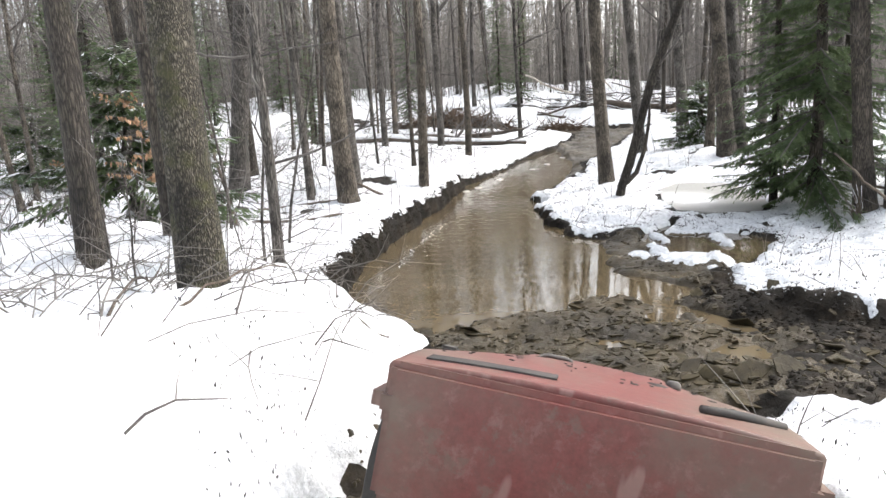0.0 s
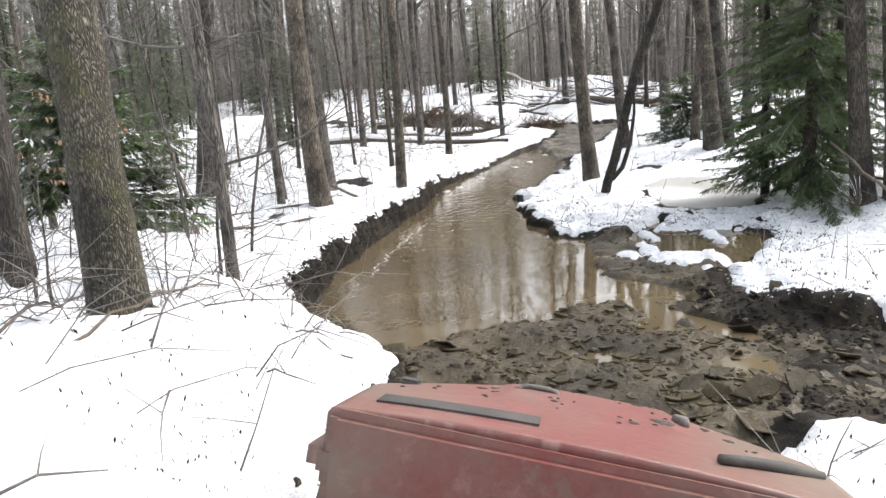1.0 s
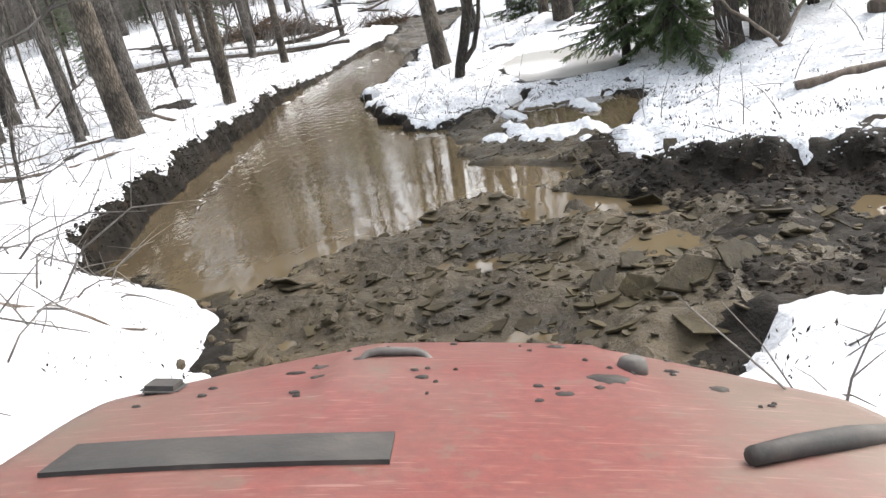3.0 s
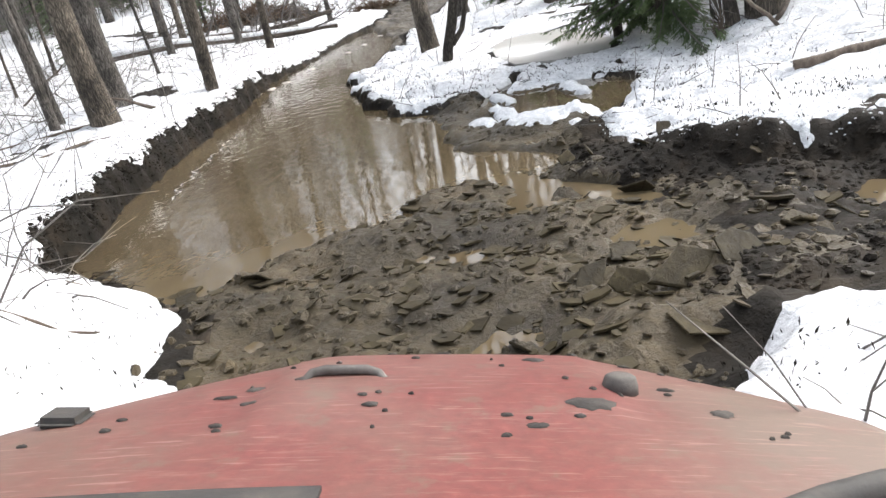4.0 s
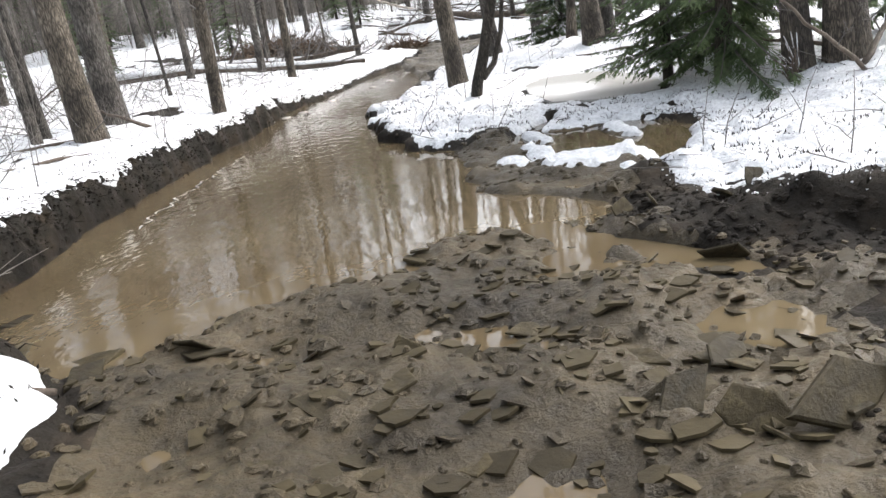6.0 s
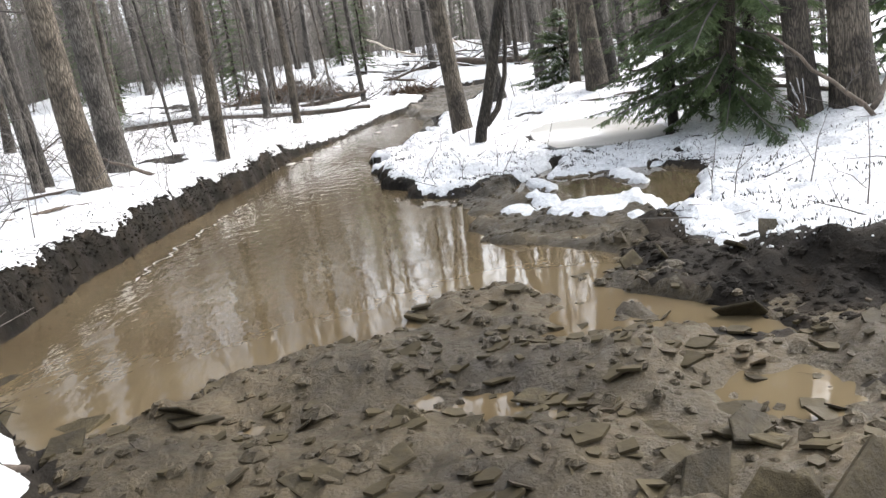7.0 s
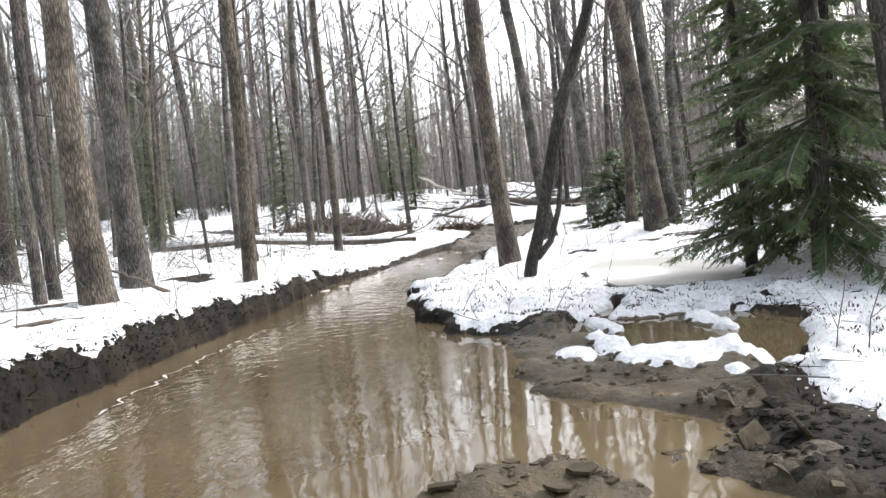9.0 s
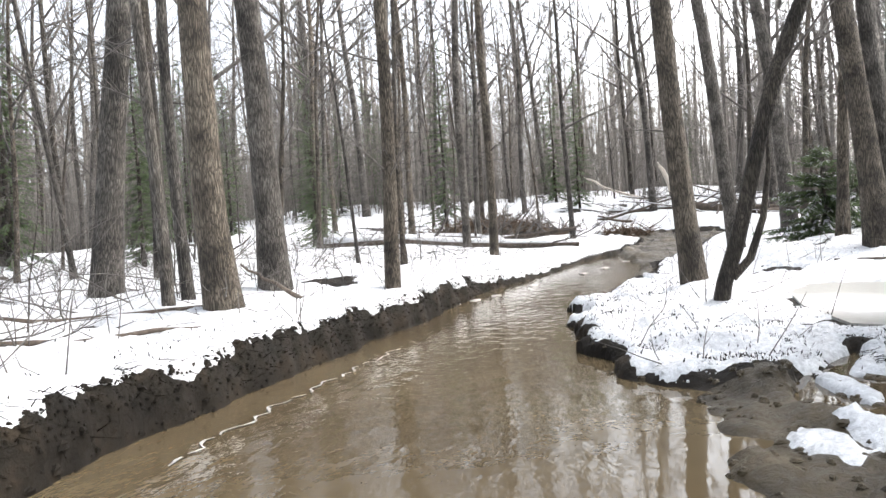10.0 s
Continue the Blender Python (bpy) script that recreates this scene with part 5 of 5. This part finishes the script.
# ---- the red off-road car nosing down into the flooded track ----
def red_paint():
    """Faded red paint, scratched, with tan dust lying thickest along the wings of the bonnet."""
    mat, nodes, links, bsdf = material("dusty_red_paint")
    tc = nodes.new("ShaderNodeTexCoord")
    obj = tc.outputs["Object"]
    mp = nodes.new("ShaderNodeMapping")
    mp.inputs["Scale"].default_value = (1.0, 7.0, 1.0)
    mp.inputs["Rotation"].default_value = (0, 0, 0.12)
    links.new(obj, mp.inputs["Vector"])
    n1 = noise_node(nodes, links, obj, 2.6, 6, 0.68)
    n2 = noise_node(nodes, links, obj, 34, 6, 0.7)
    wipe = noise_node(nodes, links, mp.outputs["Vector"], 9, 6, 0.75)
    blot = noise_node(nodes, links, obj, 11, 5, 0.7)
    red = ramp_node(nodes, links, n2.outputs["Fac"], [(0.3, (0.110, 0.017, 0.015)), (0.6, (0.165, 0.031, 0.028)), (0.8, (0.22, 0.062, 0.054))])
    sep = nodes.new("ShaderNodeSeparateXYZ")
    links.new(obj, sep.inputs["Vector"])
    right = nodes.new("ShaderNodeMapRange")
    right.inputs["From Min"].default_value = 0.18
    right.inputs["From Max"].default_value = 0.62
    right.inputs["To Max"].default_value = 0.34
    links.new(sep.outputs["X"], right.inputs["Value"])
    left = nodes.new("ShaderNodeMapRange")
    left.inputs["From Min"].default_value = -0.40
    left.inputs["From Max"].default_value = -0.75
    left.inputs["To Max"].default_value = 0.26
    links.new(sep.outputs["X"], left.inputs["Value"])
    total = nodes.new("ShaderNodeMath")
    links.new(right.outputs["Result"], total.inputs[0])
    links.new(left.outputs["Result"], total.inputs[1])
    more = nodes.new("ShaderNodeMath")
    links.new(total.outputs["Value"], more.inputs[0])
    links.new(n1.outputs["Fac"], more.inputs[1])
    dust = ramp_node(nodes, links, more.outputs["Value"], [(0.42, (0.14, 0.14, 0.14)), (0.62, (0.45, 0.45, 0.45)), (0.86, (0.92, 0.92, 0.92))])
    colour = mixed(nodes, links, red.outputs["Color"], (0.135, 0.098, 0.074), dust.outputs["Color"])
    streak = ramp_node(nodes, links, wipe.outputs["Fac"], [(0.54, (0, 0, 0)), (0.68, (0.62, 0.62, 0.62))])
    colour = mixed(nodes, links, colour, (0.22, 0.125, 0.105), streak.outputs["Color"])
    splash = ramp_node(nodes, links, blot.outputs["Fac"], [(0.56, (0, 0, 0)), (0.64, (0.55, 0.55, 0.55)), (0.74, (0.8, 0.8, 0.8))])
    colour = mixed(nodes, links, colour, (0.125, 0.088, 0.066), splash.outputs["Color"])
    for turn, across in ((0.5, 55.0), (-0.35, 70.0)):
        thin = nodes.new("ShaderNodeMapping")
        thin.inputs["Scale"].default_value = (4.0, across, 1.0)
        thin.inputs["Rotation"].default_value = (0, 0, turn)
        links.new(obj, thin.inputs["Vector"])
        nick = noise_node(nodes, links, thin.outputs["Vector"], 1.6, 3, 0.5)
        scratch = ramp_node(nodes, links, nick.outputs["Fac"], [(0.66, (0, 0, 0)), (0.70, (0.6, 0.6, 0.6))])
        colour = mixed(nodes, links, colour, (0.27, 0.17, 0.145), scratch.outputs["Color"])
    links.new(colour, bsdf.inputs["Base Color"])
    bsdf.inputs["Roughness"].default_value = 0.5
    b = bump_node(nodes, links, n2.outputs["Fac"], 0.15, 0.004)
    links.new(b.outputs["Normal"], bsdf.inputs["Normal"])
    return mat


PAINT = red_paint()
RUBBER = surface("muddy_black_rubber", (0.02, 0.019, 0.018), (0.04, 0.037, 0.034), (0.08, 0.07, 0.06), 5, 40, (0.6, 0.9), 0.3, 0.004)
STEEL = surface("dirty_steel", (0.10, 0.085, 0.07), (0.18, 0.16, 0.14), (0.28, 0.26, 0.24), 8, 50, (0.4, 0.7), 0.3, 0.003, metallic=0.4)
DULL = surface("mud_grey_metal", (0.06, 0.052, 0.045), (0.10, 0.09, 0.08), (0.17, 0.155, 0.14), 8, 50, (0.6, 0.9), 0.4, 0.004)
CRUST = surface("dried_mud", (0.024, 0.021, 0.018), (0.046, 0.040, 0.035), (0.08, 0.071, 0.061), 14, 60, (0.8, 0.95), 0.5, 0.006)

car = new("off_road_car")
car.matrix_basis = look((0.727, 2.253, 1.359), (0.908, 4.115, 0.654), -11.8) @ pose(0, 0, 0, -82.6)
REAR = 0.46


def bonnet_point(u, v):
    """Bonnet skin: u across from -1 to 1, v from the windscreen (0) to the nose (1)."""
    x = 0.80 * u
    side = max(abs(x - 0.03) - 0.28, 0.0)
    front = 1.525 - 0.66 * side - 0.10 * side * side
    y = REAR + (front - REAR) * v
    z = -0.445 - 0.035 * u * u - 0.028 * v ** 6 + 0.013 * smooth(0.45, 0.40, abs(u)) * smooth(1.02, 0.9, v) * smooth(0.42, 0.6, v)
    return x, y, float(z)


b = Build()
NU, NV = 56, 30
for j in range(NV + 1):
    for i in range(NU + 1):
        b.v.append(bonnet_point(-1 + 2 * i / NU, j / NV))
for j in range(NV):
    for i in range(NU):
        a = j * (NU + 1) + i
        b.f.append((a, a + 1, a + NU + 2, a + NU + 1))
# rolled lip all round
rim = [i for i in range(NU + 1)] + [j * (NU + 1) + NU for j in range(1, NV + 1)] + [NV * (NU + 1) + i for i in range(NU - 1, -1, -1)] + [j * (NU + 1) for j in range(NV - 1, 0, -1)]
k = len(b.v)
for i in rim:
    x, y, z = b.v[i]
    b.v.append((x * 1.012, REAR + (y - REAR) * 1.012, z - 0.015))
for i in rim:
    x, y, z = b.v[i]
    b.v.append((x * 1.008, REAR + (y - REAR) * 1.008, z - 0.11))
n = len(rim)
for i in range(n):
    j = (i + 1) % n
    b.f.append((rim[j], rim[i], k + i, k + j))
    b.f.append((k + j, k + i, k + n + i, k + n + j))
add_part("bonnet", b.mesh("bonnet", PAINT), car, "faded red bonnet streaked with dust and dried mud")


def box(name, x0, x1, y0, y1, z0, z1, mat, label="", r=0.02, under=None):
    bm = bmesh.new()
    bmesh.ops.create_cube(bm, size=1.0)
    for v in bm.verts:
        v.co = Vector(((x0 + x1) / 2 + v.co.x * (x1 - x0), (y0 + y1) / 2 + v.co.y * (y1 - y0), (z0 + z1) / 2 + v.co.z * (z1 - z0)))
    bmesh.ops.bevel(bm, geom=bm.edges[:], offset=r, segments=2, affect="EDGES")
    me = bpy.data.meshes.new(name)
    bm.to_mesh(me)
    bm.free()
    me.materials.append(mat)
    return add_part(name, me, under or car, label)


box("grille", -0.58, 0.58, 1.28, 1.34, -0.98, -0.56, PAINT)
for i in range(7):
    box("grille_bar", -0.36 + 0.12 * i - 0.02, -0.36 + 0.12 * i + 0.02, 1.335, 1.36, -0.92, -0.62, RUBBER, r=0.005)
box("bulkhead", -0.79, 0.79, 0.40, 0.47, -1.02, -0.47, PAINT, "painted red steel bulkhead", r=0.03)
AXLE = -0.99
for sx in (-1, 1):
    lo, hi = sorted((sx * 0.58, sx * 0.86))
    box("fender", lo, hi, 0.42, 1.20, -0.72, -0.56, PAINT, r=0.05)
    wheel = new("wheel")
    wheel.parent = car
    tyre = Build()
    n = 28
    prof = [(0.19, -0.09), (0.30, -0.11), (0.36, -0.09), (0.375, 0.0), (0.36, 0.09), (0.30, 0.11), (0.19, 0.09)]
    for k in range(n):
        a = 2 * math.pi * k / n
        grip = 0.012 * (k % 2)
        tyre.v += [(sx * 0.74 + w, 0.85 + (r + (grip if r > 0.33 else 0)) * math.cos(a), AXLE + (r + (grip if r > 0.33 else 0)) * math.sin(a)) for r, w in prof]
    m = len(prof)
    for k in range(n):
        for j in range(m - 1):
            p, q = k * m + j, ((k + 1) % n) * m + j
            tyre.f.append((p, p + 1, q + 1, q))
    add_part("tyre", tyre.mesh("tyre", RUBBER), wheel, "black tyre caked in mud")
    disc = Build()
    disc.tube([(sx * 0.74 - 0.07, 0.85, AXLE), (sx * 0.74 + 0.07, 0.85, AXLE)], [0.2, 0.2], 20)
    add_part("rim", disc.mesh("rim", STEEL), wheel)
    lamp = Build()
    lamp.tube([(sx * 0.46, 1.33, -0.76), (sx * 0.46, 1.37, -0.76), (sx * 0.46, 1.385, -0.76)], [0.085, 0.085, 0.06], 18)
    add_part("headlight", lamp.mesh("headlight", STEEL), car)
box("bumper", -0.78, 0.78, 1.40, 1.50, -1.10, -0.97, RUBBER)
box("chassis", -0.50, 0.50, 0.48, 1.30, -1.10, -0.62, RUBBER)
grip = Build()
grip.tube([(-0.29, 1.225, -0.450), (-0.272, 1.23, -0.444), (-0.262, 1.245, -0.434), (-0.235, 1.25, -0.428), (-0.15, 1.25, -0.428), (-0.125, 1.245, -0.434), (-0.113, 1.23, -0.444), (-0.092, 1.225, -0.450)], [0.011, 0.010, 0.010, 0.0105, 0.0105, 0.010, 0.010, 0.011], 10)
add_part("handle", grip.mesh("handle", DULL), car, "bent metal grab handle coated in mud")
stop = Build()
stop.tube([(0.352, 1.178, -0.458), (0.352, 1.178, -0.440), (0.352, 1.178, -0.424), (0.352, 1.178, -0.419)], [0.036, 0.035, 0.030, 0.021], 16)
add_part("rubber_stop", stop.mesh("rubber_stop", DULL), car, "dull black rubber windscreen stop")
box("rubber_stop", -0.735, -0.650, 1.06, 1.14, -0.485, -0.462, RUBBER, "black rubber windscreen stop", r=0.011)
w = Build()
w.tube([(0.40, 0.64, -0.438), (0.50, 0.70, -0.445), (0.62, 0.765, -0.455), (0.76, 0.84, -0.470)], [0.016, 0.020, 0.022, 0.016], 10, 0.1, 2)
add_part("wiper", w.mesh("wiper", RUBBER), car, "black wiper arm")


def on_bonnet(x, y):
    u = x / 0.80
    side = max(abs(x - 0.03) - 0.28, 0.0)
    v = (y - REAR) / (1.525 - 0.66 * side - 0.10 * side * side - REAR)
    return bonnet_point(u, min(v, 1.0))[2]


vent = Build()
for top in (0.008, -0.004):
    for j in range(4):
        for i in range(13):
            x, y = -0.70 + 0.54 * i / 12, 0.62 + 0.12 * j / 3
            vent.v.append((x, y, on_bonnet(x, y) + top))
for j in range(3):
    for i in range(12):
        a = j * 13 + i
        vent.f.append((a, a + 1, a + 14, a + 13))
edge = [i for i in range(13)] + [j * 13 + 12 for j in range(1, 4)] + [39 + i for i in range(11, -1, -1)] + [26, 13]
vent.f += [(p, p + 52, q + 52, q) for p, q in zip(edge, edge[1:] + edge[:1])]
add_part("cowl_vent", vent.mesh("cowl_vent", RUBBER, False), car, "flat black cowl vent below the windscreen")


def mud_patch(x, y, rx, ry, seed):
    """A thin ragged crust with a rough top."""
    r = random.Random(seed)
    c = Build()
    n = 18
    z0 = on_bonnet(x, y)
    ring = [r.uniform(0.65, 1.1) for q in range(n)]
    for sc, up in ((1.0, 0.0005), (0.85, 0.0035), (0.45, 0.005)):
        for q in range(n):
            a = 2 * math.pi * q / n
            px, py = x + rx * ring[q] * sc * math.cos(a), y + ry * ring[q] * sc * math.sin(a)
            c.v.append((px, py, on_bonnet(px, py) + up * r.uniform(0.8, 1.2)))
    for lv in range(2):
        for q in range(n):
            c.f.append((lv * n + q, lv * n + (q + 1) % n, (lv + 1) * n + (q + 1) % n, (lv + 1) * n + q))
    c.f.append(tuple(range(2 * n, 3 * n)))
    add_part("mud_spot", c.mesh("mud_spot", CRUST), car)


for q, (x, y, rx, ry) in enumerate(((0.275, 1.06, 0.052, 0.032), (0.163, 0.968, 0.024, 0.010), (0.206, 1.37, 0.024, 0.018), (-0.414, 1.162, 0.026, 0.010), (-0.366, 1.207, 0.022, 0.014), (-0.357, 1.11, 0.018, 0.010),
                                    (-0.384, 1.0, 0.014, 0.010), (-0.58, 1.01, 0.012, 0.010), (0.51, 1.065, 0.022, 0.022), (0.449, 1.202, 0.020, 0.010), (0.553, 1.34, 0.014, 0.012), (0.49, 1.37, 0.012, 0.010),
                                    (-0.124, 1.055, 0.016, 0.010), (0.306, 1.455, 0.012, 0.012), (0.007, 1.505, 0.018, 0.010), (-0.111, 1.46, 0.014, 0.010), (-0.055, 1.39, 0.010, 0.008), (0.42, 1.42, 0.016, 0.010))):
    mud_patch(x, y, rx, ry, 60 + q)
rng = random.Random(9)
for q in range(36):
    x, y = rng.uniform(-0.72, 0.72), rng.uniform(0.92, 1.42)
    if on_bonnet(x, y) < -0.475 or y > 1.38 - 0.6 * max(abs(x - 0.03) - 0.28, 0):
        continue
    size = 0.003 + 0.007 * rng.random() ** 2
    mud_patch(x, y, size * rng.uniform(1, 2.2), size, 90 + q)
tagged(car, "front of a muddy faded red off-road car in the track", "car")
